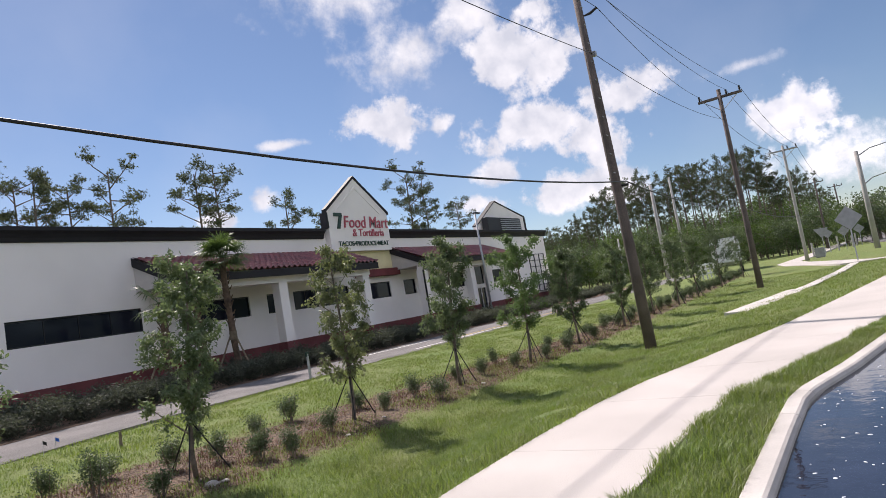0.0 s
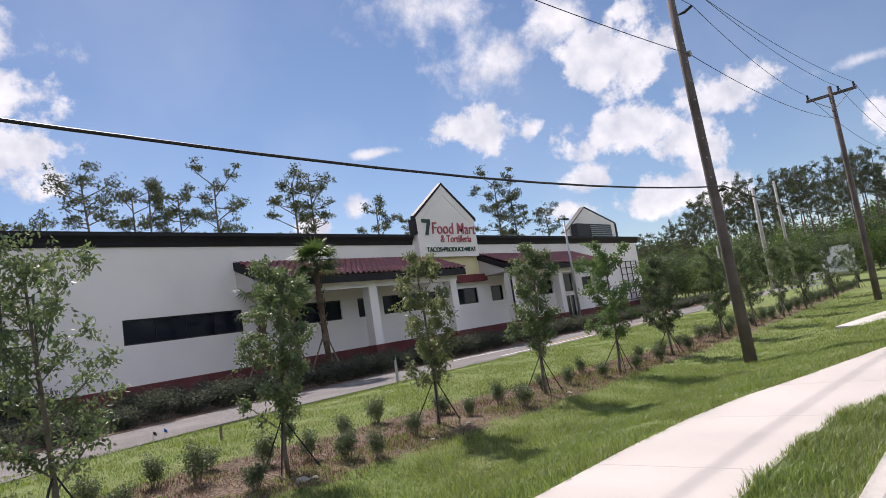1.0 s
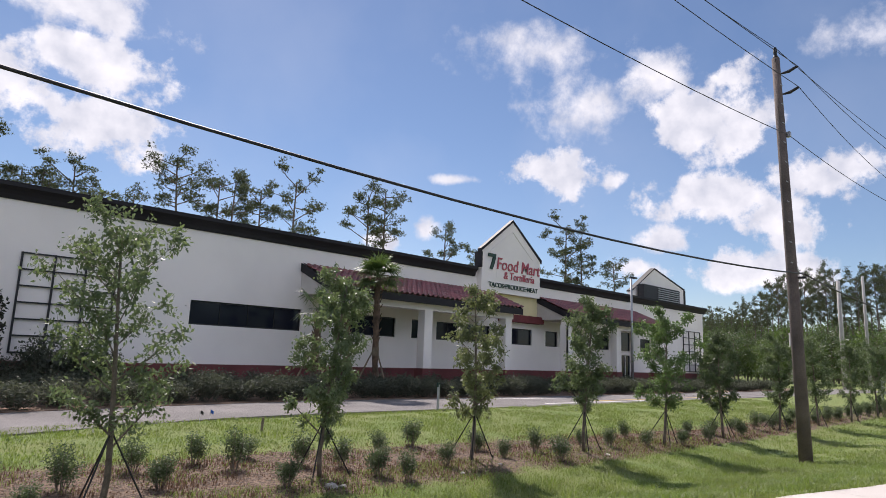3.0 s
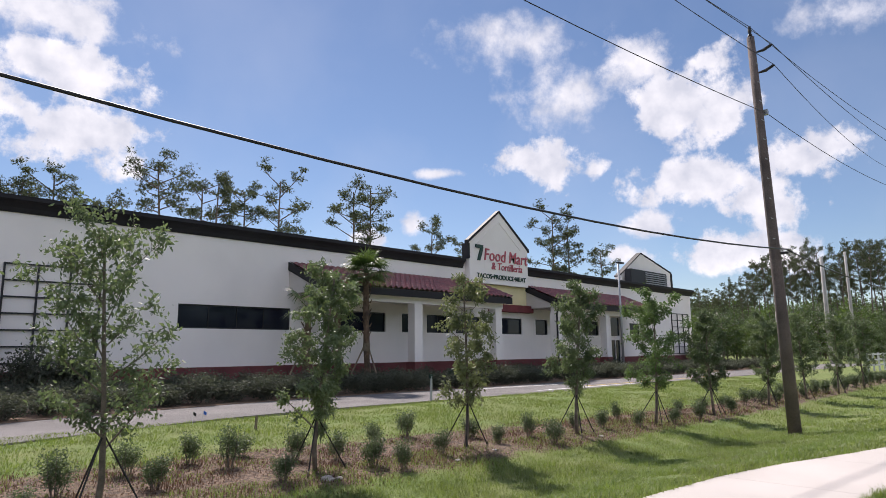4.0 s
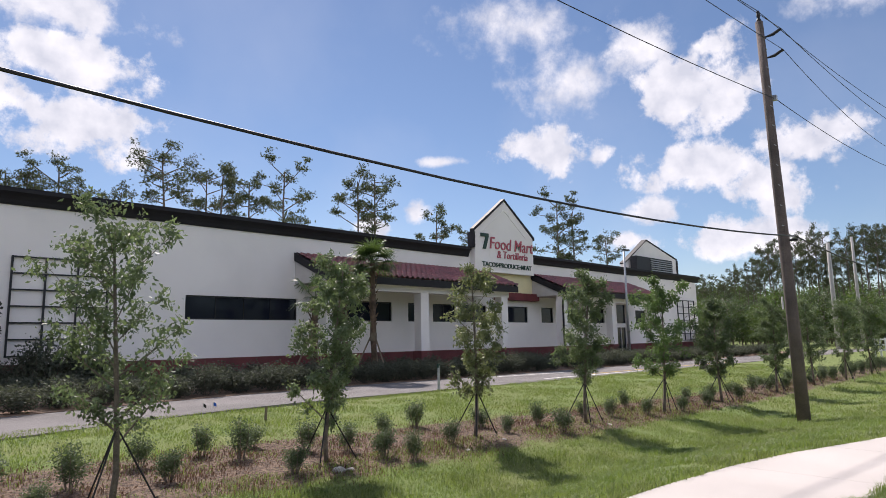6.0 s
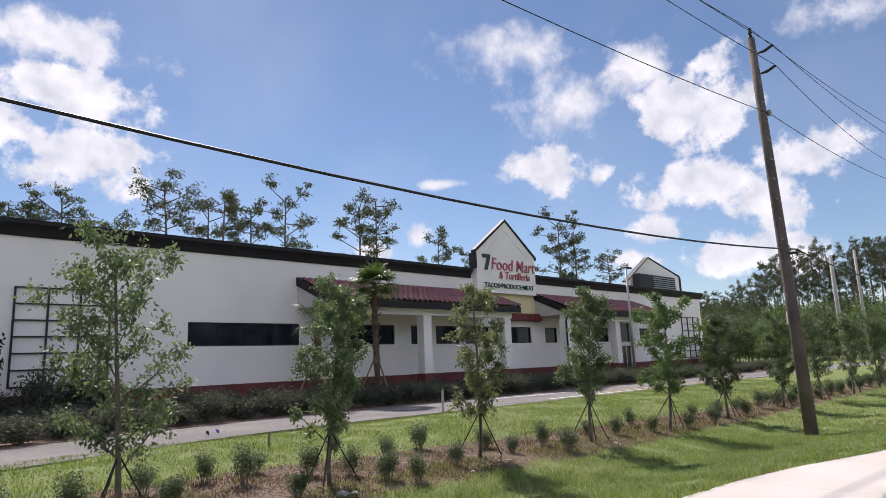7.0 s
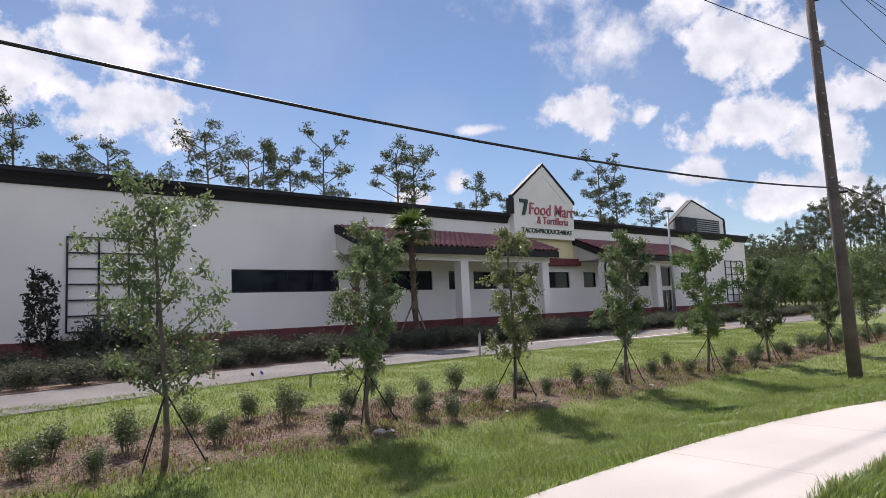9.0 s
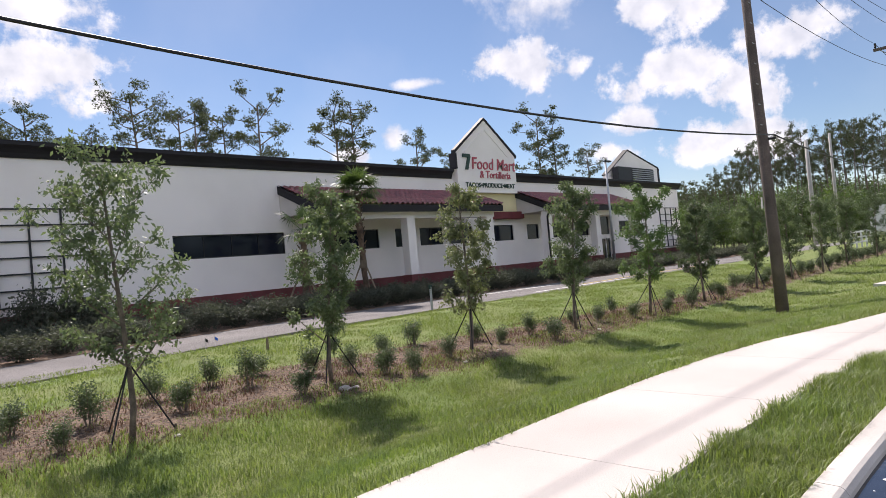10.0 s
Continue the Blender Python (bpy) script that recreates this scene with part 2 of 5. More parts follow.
STRAW = leaf_material("dry_straw", (0.190, 0.115, 0.073), (0.13, 0.078, 0.048), 0.9, 0.6)
PLUME = material("pink_grass_plume", (0.55, 0.45, 0.42), 0.95, 0, 0.1, 6.0, 0, 40)
FLAG_BLUE = material("blue_marker_flag", (0.02, 0.12, 0.55), 0.6, 0, 0.05, 3.0, 0, 60)
SIGN_GREY = material("sign_back_aluminium", (0.34, 0.34, 0.35), 0.5, 0.3, 0.08, 3.0, 0, 60)
LETTER_GREEN = material("dark_green_letter", (0.01, 0.045, 0.03), 0.5, 0, 0.05, 3.0, 0, 60)
LETTER_RED = material("faded_red_letter", (0.45, 0.085, 0.115), 0.55, 0, 0.06, 3.0, 0, 60)
LETTER_EDGE = material("white_letter_edge", (0.75, 0.74, 0.74), 0.6, 0, 0.04, 3.0, 0, 60)
FOAM = material("white_foam_fleck", (0.75, 0.78, 0.82), 0.8, 0, 0.05, 3.0, 0, 60)
VAN_PAINT = material("white_vehicle_paint", (0.7, 0.7, 0.72), 0.3, 0, 0.03, 2.0, 0, 60)


def water_material():
    m = material("shallow_road_water", (0.018, 0.022, 0.040), 0.05, 0, 0.2, 0.8, 0, 4, spec=0.7)
    nt = m.node_tree
    n = nt.nodes.new("ShaderNodeTexNoise")
    n.inputs["Scale"].default_value, n.inputs["Detail"].default_value = 5.0, 3
    coord = nt.nodes.new("ShaderNodeTexCoord")
    b = nt.nodes.new("ShaderNodeBump")
    b.inputs["Strength"].default_value, b.inputs["Distance"].default_value = 0.25, 0.01
    nt.links.new(coord.outputs["Object"], n.inputs["Vector"])
    nt.links.new(n.outputs["Fac"], b.inputs["Height"])
    nt.links.new(b.outputs[0], nt.nodes["Principled BSDF"].inputs["Normal"])
    return m


WATER = water_material()


def turf_material():
    """Soil and thatch under the turf: green lawn, with dry straw over the planting bed's stretch."""
    m = material("lawn_turf", (0.120, 0.175, 0.036), 0.95, 0, 0.2, 0.7, 0.6, 55, second=(0.185, 0.205, 0.06))
    nt = m.node_tree
    bsdf = nt.nodes["Principled BSDF"]
    green = bsdf.inputs["Base Color"].links[0].from_socket
    attr = nt.nodes.new("ShaderNodeAttribute")
    attr.attribute_name = "bed"
    n = nt.nodes.new("ShaderNodeTexNoise")
    n.inputs["Scale"].default_value, n.inputs["Detail"].default_value = 2.2, 7
    n3 = nt.nodes.new("ShaderNodeTexNoise")
    n3.inputs["Scale"].default_value, n3.inputs["Detail"].default_value = 16.0, 5
    coord = nt.nodes.new("ShaderNodeTexCoord")
    nt.links.new(coord.outputs["Object"], n.inputs["Vector"]), nt.links.new(coord.outputs["Object"], n3.inputs["Vector"])
    add = nt.nodes.new("ShaderNodeMath")
    add.operation = "ADD"
    nt.links.new(attr.outputs["Fac"], add.inputs[0]), nt.links.new(n.outputs["Fac"], add.inputs[1])
    edge = nt.nodes.new("ShaderNodeMapRange")
    edge.inputs["From Min"].default_value, edge.inputs["From Max"].default_value = 1.05, 1.24
    nt.links.new(add.outputs[0], edge.inputs["Value"])
    straw = nt.nodes.new("ShaderNodeMixRGB")
    straw.inputs["Color1"].default_value, straw.inputs["Color2"].default_value = (0.066, 0.042, 0.029, 1), (0.225, 0.152, 0.104, 1)
    sharp = nt.nodes.new("ShaderNodeMapRange")
    sharp.inputs["From Min"].default_value, sharp.inputs["From Max"].default_value = 0.38, 0.62
    nt.links.new(n3.outputs["Fac"], sharp.inputs["Value"]), nt.links.new(sharp.outputs[0], straw.inputs["Fac"])
    mix = nt.nodes.new("ShaderNodeMixRGB")
    nt.links.new(edge.outputs[0], mix.inputs["Fac"])
    nt.links.new(green, mix.inputs["Color1"]), nt.links.new(straw.outputs[0], mix.inputs["Color2"])
    nt.links.new(mix.outputs[0], bsdf.inputs["Base Color"])
    return m


TURF = turf_material()


# ---- mesh helpers ----
def mesh_object(name, verts, faces, mat, parent=None, label="", smooth=False):
    me = bpy.data.meshes.new(name)
    me.from_pydata([tuple(v) for v in verts], [], [tuple(f) for f in faces])
    me.materials.append(mat)
    if smooth:
        me.polygons.foreach_set("use_smooth", [True] * len(me.polygons))
    ob = new(name, me)
    ob.parent = parent
    if label:
        tagged(ob, label)
    return ob


def part(name, bm, mat, parent=None, label="", smooth=False):
    me = bpy.data.meshes.new(name)
    bm.to_mesh(me)
    bm.free()
    me.materials.append(mat)
    if smooth:
        me.polygons.foreach_set("use_smooth", [True] * len(me.polygons))
    ob = new(name, me)
    ob.parent = parent
    if label:
        tagged(ob, label)
    return ob


def thing(name, place, label, category, group="", kind="", turn=0.0):
    ob = new(name)
    ob.empty_display_size = 0.2
    ob.matrix_basis = pose(*place, 0, 0, turn)
    return tagged(ob, label, category, group, kind)


def add_box(bm, x0, x1, y0, y1, z0, z1, bevel=0.0):
    made = bmesh.ops.create_cube(bm, size=1.0, matrix=Matrix.Translation(((x0 + x1) / 2, (y0 + y1) / 2, (z0 + z1) / 2)) @ Matrix.Diagonal((x1 - x0, y1 - y0, z1 - z0, 1)))
    if bevel:
        edges = list({e for v in made["verts"] for e in v.link_edges})
        bmesh.ops.bevel(bm, geom=edges, offset=bevel, segments=2, affect="EDGES")
    return bm


def box(x0, x1, y0, y1, z0, z1, bevel=0.0):
    return add_box(bmesh.new(), x0, x1, y0, y1, z0, z1, bevel)


def add_tube(bm, points, radii, sides=8):
    """A tapered tube through points, with closed ends."""
    pts = [Vector(p) for p in points]
    rings = []
    for i, p in enumerate(pts):
        way = (pts[min(i + 1, len(pts) - 1)] - pts[max(i - 1, 0)]).normalized()
        side = way.cross(Vector((0.31, 0.95, 0.05))).normalized()
        up = side.cross(way)
        r = radii[i] if not isinstance(radii, (int, float)) else radii
        rings.append([bm.verts.new(p + (side * math.cos(a) + up * math.sin(a)) * r) for a in (2 * math.pi * k / sides for k in range(sides))])
    for a, b in zip(rings, rings[1:]):
        for k in range(sides):
            bm.faces.new((a[k], a[(k + 1) % sides], b[(k + 1) % sides], b[k]))
    bm.faces.new(rings[0][::-1]), bm.faces.new(rings[-1])
    return bm


def tube(points, radii, sides=8):
    return add_tube(bmesh.new(), points, radii, sides)


def prism(outline, y0, y1):
    """An outline in x, z pushed from y0 to y1."""
    bm = bmesh.new()
    a = [bm.verts.new((x, y0, z)) for x, z in outline]
    b = [bm.verts.new((x, y1, z)) for x, z in outline]
    bm.faces.new(a), bm.faces.new(b[::-1])
    for i in range(len(a)):
        j = (i + 1) % len(a)
        bm.faces.new((a[j], a[i], b[i], b[j]))
    bmesh.ops.recalc_face_normals(bm, faces=bm.faces)
    return bm


# ---- ground lines ----
def far_edge(x):
    return np.interp(x, [-60, 5, 6.6, 8.1, 9.4, 11, 13, 15, 20, 26, 60], [3.44, 3.42, 3.36, 3.22, 2.98, 2.52, 2.02, 1.52, 0.52, -0.64, -7.6])


def near_edge(x):
    return np.interp(x, [-60, 4.5, 6.5, 7.8, 8.5, 9.5, 11, 13.7, 20, 26, 60], [1.87, 1.83, 1.75, 1.62, 1.45, 1.10, 0.66, -0.11, -1.4, -2.55, -9.6])


def kerb_edge(x):
    return np.interp(x, [-60, 4.5, 6.5, 7.7, 8.2, 8.8, 9.5, 12.0, 20, 60], [1.09, 1.08, 1.04, 1.0, 0.93, 0.76, 0.55, -0.04, -1.95, -10.6])


def gz(x, y):
    """Height of the ground: a shallow swale between the pavement and the planting bed."""
    x, y = np.asarray(x, float), np.asarray(y, float)
    s = far_edge(x)
    w = np.clip((y - s) / np.maximum(5.9 - s, 0.5), 0, 1)
    z = -0.50 * (w * w * (3 - 2 * w))
    z = np.where(y > 5.9, np.interp(y, [5.9, 6.6, 7.3, 8.0, 9.5, 12.5, 13.6], [-0.50, -0.46, -0.36, -0.27, -0.20, -0.05, 0.0]), z)
    fade = np.clip((x - 22) / 25, 0, 1)
    z = z * (1 - fade)
    return np.where(y > 14.2, 0.0, z)


def bed_share(x, y):
    """1 in the middle of the mulched planting bed, 0 outside."""
    near = np.interp(x, [-10, 0, 6, 12, 20, 40], [8.3, 8.0, 7.5, 7.2, 7.0, 6.6])
    far = np.interp(x, [-10, 0, 6, 12, 20, 40], [11.3, 11.0, 10.6, 9.7, 8.8, 8.0])
    d = np.minimum(y - near, far - y)
    return np.clip(0.5 + d / 0.9, 0, 1) * np.where((x > -14) & (x < 50), 1, 0)


def build_ground():
    xs = np.concatenate([[-900, -400, -150, -60, -30], np.arange(-16, 30, 0.25), np.arange(30, 60, 1.0), [60, 75, 100, 150, 300, 600, 1500]])
    ys = np.concatenate([[-600, -200, -60, -20], np.arange(-8, 16, 0.25), np.arange(16, 48, 2.0), [48, 60, 90, 150, 300, 700, 1500]])
    X, Y = np.meshgrid(xs, ys, indexing="ij")
    Z = gz(X, Y)
    wob = np.array([noise.noise((x * 0.9, y * 0.9, 0.3)) for x, y in zip(X.ravel(), Y.ravel())]).reshape(X.shape)
    lawn = (Y > far_edge(X) + 0.3) & (Y < 14.2) & (X < 45)
    Z = Z + np.where(lawn, 0.035 * wob, 0)
    Z = np.where((Y < far_edge(X) + 0.12) & (Y > near_edge(X) - 0.12), -0.05, Z)
    Z = np.where(Y < kerb_edge(X) + 0.02, -0.42, Z)
    Z = np.where((Y > 14.55) & (Y < 46), -0.06, Z)
    Z = np.where((X > 61) & (Y > -30) & (Y < 14), -0.08, Z)
    n, k = X.shape
    verts = np.stack([X.ravel(), Y.ravel(), Z.ravel()], -1)
    faces = [(i * k + j, (i + 1) * k + j, (i + 1) * k + j + 1, i * k + j + 1) for i in range(n - 1) for j in range(k - 1)]
    ob = mesh_object("ground", verts, faces, TURF, smooth=True)
    attr = ob.data.attributes.new("bed", "FLOAT", "POINT")
    attr.data.foreach_set("value", bed_share(X, Y).ravel().astype(np.float32))
    return tagged(ob, "green lawn with a shallow swale and mulched strip", "lawn", kind="structure")


build_ground()


def ribbon(name, xs, edge_a, edge_b, z_top, depth, mat, label, category, parent=None):
    """A slab between two edges that are functions of x."""
    verts, faces = [], []
    for x in xs:
        a, b = float(edge_a(x)), float(edge_b(x))
        verts += [(x, a, z_top), (x, b, z_top), (x, b, z_top - depth), (x, a, z_top - depth)]
    for i in range(len(xs) - 1):
        p, q = 4 * i, 4 * i + 4
        for k in range(4):
            faces.append((p + k, q + k, q + (k + 1) % 4, p + (k + 1) % 4))
    faces += [(0, 1, 2, 3), tuple(4 * (len(xs) - 1) + k for k in (3, 2, 1, 0))]
    ob = mesh_object(name, verts, faces, mat, parent)
    return tagged(ob, label, category, kind="structure") if not parent else ob


# pavement of cast slabs with narrow open joints
pavement = tagged(new("pavement"), "pale new concrete pavement with narrow saw-cut joints", "pavement", kind="structure")
x = -13.6
while x < 44:
    end = x + 2.17
    ribbon("slab", [x + 0.003, *np.linspace(x, end, 6)[1:-1], end - 0.003], near_edge, far_edge, 0.012, 0.12, CONCRETE, "", "", pavement)
    x = end
mesh_object("joint_bed", [(X, float(f(X)) + o, -0.003) for X in np.linspace(-14.2, 44, 60) for f, o in ((near_edge, 0.03), (far_edge, -0.03))],
            [(2 * i, 2 * i + 2, 2 * i + 3, 2 * i + 1) for i in range(59)], KERB_CONCRETE, pavement, "darker joint filler")

# kerb with a rounded top, cast in lengths
def build_kerb():
    kerb = tagged(new("kerb"), "rounded pale concrete road kerb, stained at its foot", "kerb", kind="structure")
    profile = [(0.0, -0.03), (0.0, 0.012), (-0.015, 0.022), (-0.14, 0.018), (-0.165, 0.004), (-0.185, -0.03), (-0.20, -0.20), (0.0, -0.20)]
    marks = [-14, -11, -8, -5, -2, 1, 4, 7, 8.05, 10, 13, 16, 19, 22, 25, 28]
    for a, b in zip(marks, marks[1:]):
        xs = np.linspace(a + 0.004, b - 0.004, 10)
        verts, faces, n = [], [], len(profile)
        for X in xs:
            d = (float(kerb_edge(X + 0.05)) - float(kerb_edge(X - 0.05))) / 0.1
            nx, ny = -d / math.hypot(1, d), 1 / math.hypot(1, d)
            verts += [(X + nx * o, float(kerb_edge(X)) + ny * o, z) for o, z in profile]
        for i in range(len(xs) - 1):
            faces += [(i * n + k, i * n + (k + 1) % n, (i + 1) * n + (k + 1) % n, (i + 1) * n + k) for k in range(n)]
        faces += [tuple(range(n))[::-1], tuple((len(xs) - 1) * n + k for k in range(n))]
        mesh_object("kerb_stone", verts, faces, KERB_CONCRETE, kerb, smooth=False)


build_kerb()

road = ribbon("road", list(np.linspace(-60, 60, 80)), lambda x: -14.0, lambda x: float(kerb_edge(x)) - 0.1, -0.16, 0.2, ASPHALT, "dark wet asphalt road", "road")
water = ribbon("water", list(np.linspace(-20, 40, 60)), lambda x: -8.0, lambda x: float(kerb_edge(x)) - 0.185, -0.06, 0.02, WATER, "shallow standing water along the kerb reflecting the sky", "puddle")

# foam flecks adrift on the water
def build_foam():
    rng = random.Random(4)
    verts, faces = [], []
    for _ in range(820):
        x = rng.uniform(-4, 16)
        y = float(kerb_edge(x)) - 0.25 - rng.random() ** 1.3 * 3.2
        r, a, e = rng.uniform(0.006, 0.022), rng.uniform(0, 6.28), rng.uniform(0.35, 0.8)
        base = len(verts)
        for k in range(6):
            t = 2 * math.pi * k / 6
            px, py = r * math.cos(t), r * e * math.sin(t)
            verts.append((x + px * math.cos(a) - py * math.sin(a), y + px * math.sin(a) + py * math.cos(a), -0.0585))
        verts.append((x, y, -0.054))
        faces += [(base + k, base + (k + 1) % 6, base + 6) for k in range(6)]
    return tagged(mesh_object("foam", verts, faces, FOAM), "small white foam flecks floating on the road water", "foam", kind="stuff")


build_foam()

# parking drive in front of the building, with its painted lines
drive_near = lambda x: float(np.interp(x, [-40, 0, 2.3, 4.5, 7, 10, 14.6, 20, 60], [13.2, 13.4, 13.65, 14.2, 14.85, 15.1, 14.85, 14.35, 13.6]))
drive_far = lambda x: float(np.interp(x, [-40, 2, 5.6, 9, 13.4, 18.6, 35, 60], [17.5, 17.7, 18.3, 18.8, 19.1, 18.7, 17.9, 17.5]))
ribbon("drive", list(np.linspace(-40, 72, 90)), drive_near, drive_far, 0.012, 0.12, ASPHALT, "grey worn asphalt drive along the store front", "drive")
bed_far = ribbon("planting_bed", list(np.linspace(-40, 62, 60)), lambda x: drive_far(x) + 0.004, lambda x: 24.97, 0.03, 0.1, MULCH, "dark mulched bed along the store wall", "flower bed")


# ---- the store ----
FACE = 25.0
LEFT, RIGHT, BACK, TOP = 1.7, 57.6, 47.0, 6.5


def pierced_wall(x0, x1, z0, z1, y0, y1, holes):
    """A wall slab with rectangular openings cut right through it."""
    xs = sorted({x0, x1, *[v for h in holes for v in h[:2]]})
    zs = sorted({z0, z1, *[v for h in holes for v in h[2:]]})
    bm = bmesh.new()
    at = {}

    def vert(*p):
        if p not in at:
            at[p] = bm.verts.new(p)
        return at[p]

    solid = {}
    for i in range(len(xs) - 1):
        for j in range(len(zs) - 1):
            cx, cz = (xs[i] + xs[i + 1]) / 2, (zs[j] + zs[j + 1]) / 2
            solid[i, j] = not any(h[0] < cx < h[1] and h[2] < cz < h[3] for h in holes)
    for (i, j), full in solid.items():
        if not full:
            continue
        a, b, c, d = xs[i], xs[i + 1], zs[j], zs[j + 1]
        bm.faces.new((vert(a, y0, c), vert(b, y0, c), vert(b, y0, d), vert(a, y0, d)))
        bm.faces.new((vert(a, y1, d), vert(b, y1, d), vert(b, y1, c), vert(a, y1, c)))
        for di, dj, quad in ((-1, 0, ((a, c), (a, d))), (1, 0, ((b, d), (b, c))), (0, -1, ((b, c), (a, c))), (0, 1, ((a, d), (b, d)))):
            if not solid.get((i + di, j + dj), False):
                (p, q), (r, s) = quad
                bm.faces.new((vert(p, y0, q), vert(r, y0, s), vert(r, y1, s), vert(p, y1, q)))
    bmesh.ops.recalc_face_normals(bm, faces=bm.faces)
    return bm


store = thing("store", (0, 0, 0), "long white stucco food store with dark cornice and oxblood tiled canopies", "building")
WINDOWS = [(10.31, 15.40, 2.60, 3.57, 4), (17.3, 20.98, 2.60, 3.58, 3), (22.10, 22.91, 2.60, 3.58, 1), (23.90, 25.75, 2.60, 3.58, 2), (26.2, 28.3, 2.60, 3.58, 2),
           (30.2, 32.3, 2.60, 3.59, 1), (33.75, 35.1, 2.60, 3.59, 1), (35.85, 37.35, 2.60, 3.59, 1), (39.6, 41.5, 2.62, 3.65, 1), (46.1, 47.8, 2.62, 3.65, 1)]
DOOR = (43.25, 44.75, 0.03, 4.1)
part("wall", pierced_wall(LEFT, RIGHT, 1.05, TOP + 0.35, FACE, FACE + 0.3, [(a, b, c, d) for a, b, c, d, _ in WINDOWS] + [(DOOR[0], DOOR[1], 1.05, DOOR[3])]), STUCCO, store, "white stucco front wall")
base_bm = box(LEFT - 0.03, DOOR[0], FACE - 0.03, FACE + 0.3, 0.0, 1.05)
add_box(base_bm, DOOR[1], RIGHT + 0.03, FACE - 0.03, FACE + 0.3, 0.0, 1.05)
part("wall_base", base_bm, STUCCO_RED, store, "oxblood painted wall base")
part("side_wall", box(RIGHT - 0.3, RIGHT, FACE + 0.3, BACK, 0, TOP + 0.35), STUCCO, store)
part("back_wall", box(LEFT, RIGHT, BACK, BACK + 0.3, 0, TOP + 0.35), STUCCO, store)
part("roof", box(LEFT + 0.3, RIGHT - 0.3, FACE + 0.3, BACK, TOP - 0.3, TOP), SOFFIT, store, "flat roof behind the cornice")
part("floor_slab", box(LEFT, RIGHT, FACE + 0.3, BACK, -0.05, 0.1), KERB_CONCRETE, store)


def cornice(x0, x1):
    """Stepped cornice, its profile pushed along the wall."""
    prof = [(0.02, 6.40), (-0.06, 6.40), (-0.09, 6.46), (-0.12, 6.56), (-0.19, 6.68), (-0.28, 6.77), (-0.32, 6.80), (-0.32, 6.95), (0.32, 6.95), (0.32, 6.86), (0.02, 6.86)]
    bm = bmesh.new()
    a = [bm.verts.new((x0, FACE + p, z)) for p, z in prof]
    b = [bm.verts.new((x1, FACE + p, z)) for p, z in prof]
    bm.faces.new(a), bm.faces.new(b[::-1])
    for i in range(len(a)):
        j = (i + 1) % len(a)
        bm.faces.new((a[i], b[i], b[j], a[j]))
    bmesh.ops.recalc_face_normals(bm, faces=bm.faces)
    return bm


part("cornice", cornice(LEFT - 0.32, 26.8), TRIM, store, "stepped charcoal cornice")
part("cornice", cornice(32.75, RIGHT + 0.32), TRIM, store, "stepped charcoal cornice")
part("cornice", box(LEFT - 0.32, LEFT, FACE + 0.35, BACK, 6.42, 6.95, 0.03), TRIM, store, "stepped charcoal cornice")
part("cornice", box(RIGHT, RIGHT + 0.32, FACE + 0.35, BACK, 6.42, 6.95, 0.03), TRIM, store, "stepped charcoal cornice")

for a, b, c, d, panes in WINDOWS:
    window = part("window", box(a, b, FACE + 0.20, FACE + 0.24, c, d), FRAME, store, "dark tinted window band with thin bronze frame")
    fr = bmesh.new()
    for x0, x1, z0, z1 in ((a, b, c, c + 0.05), (a, b, d - 0.05, d), (a, a + 0.05, c + 0.05, d - 0.05), (b - 0.05, b, c + 0.05, d - 0.05)):
        add_box(fr, x0, x1, FACE + 0.08, FACE + 0.19, z0, z1)
    part("window_frame", fr, FRAME, window)
    w = (b - a - 0.1) / panes
    for i in range(panes):
        x0, x1 = a + 0.05 + i * w, a + 0.05 + (i + 1) * w
        part("pane", box(x0 + 0.012, x1 - 0.012, FACE + 0.13, FACE + 0.15, c + 0.055, d - 0.055), GLASS, window, "dark tinted pane")
        if i:
            part("mullion", box(x0 - 0.012, x0 + 0.012, FACE + 0.10, FACE + 0.18, c + 0.05, d - 0.05), FRAME, window)

door = part("door", box(DOOR[0] + 0.06, DOOR[1] - 0.06, FACE + 0.16, FACE + 0.2, 0.1, 2.3), GLASS, store, "dark glazed entrance door with transom above")
df = bmesh.new()
for x0, x1, z0, z1 in ((DOOR[0], DOOR[0] + 0.06, 0.1, DOOR[3]), (DOOR[1] - 0.06, DOOR[1], 0.1, DOOR[3]), (DOOR[0] + 0.06, DOOR[1] - 0.06, 2.3, 2.62), (DOOR[0] + 0.06, DOOR[1] - 0.06, 4.02, DOOR[3]), (43.97, 44.03, 0.1, 2.3)):
    add_box(df, x0, x1, FACE + 0.1, FACE + 0.24, z0, z1)
part("door_frame", df, STUCCO, door)
part("transom", box(DOOR[0] + 0.06, DOOR[1] - 0.06, FACE + 0.16, FACE + 0.2, 2.62, 4.02), GLASS, door)
part("handle", tube([(43.92, FACE + 0.1, 0.9), (43.92, FACE + 0.08, 1.0), (43.92, FACE + 0.08, 1.3), (43.92, FACE + 0.1, 1.4)], 0.015, 6), METAL, door)


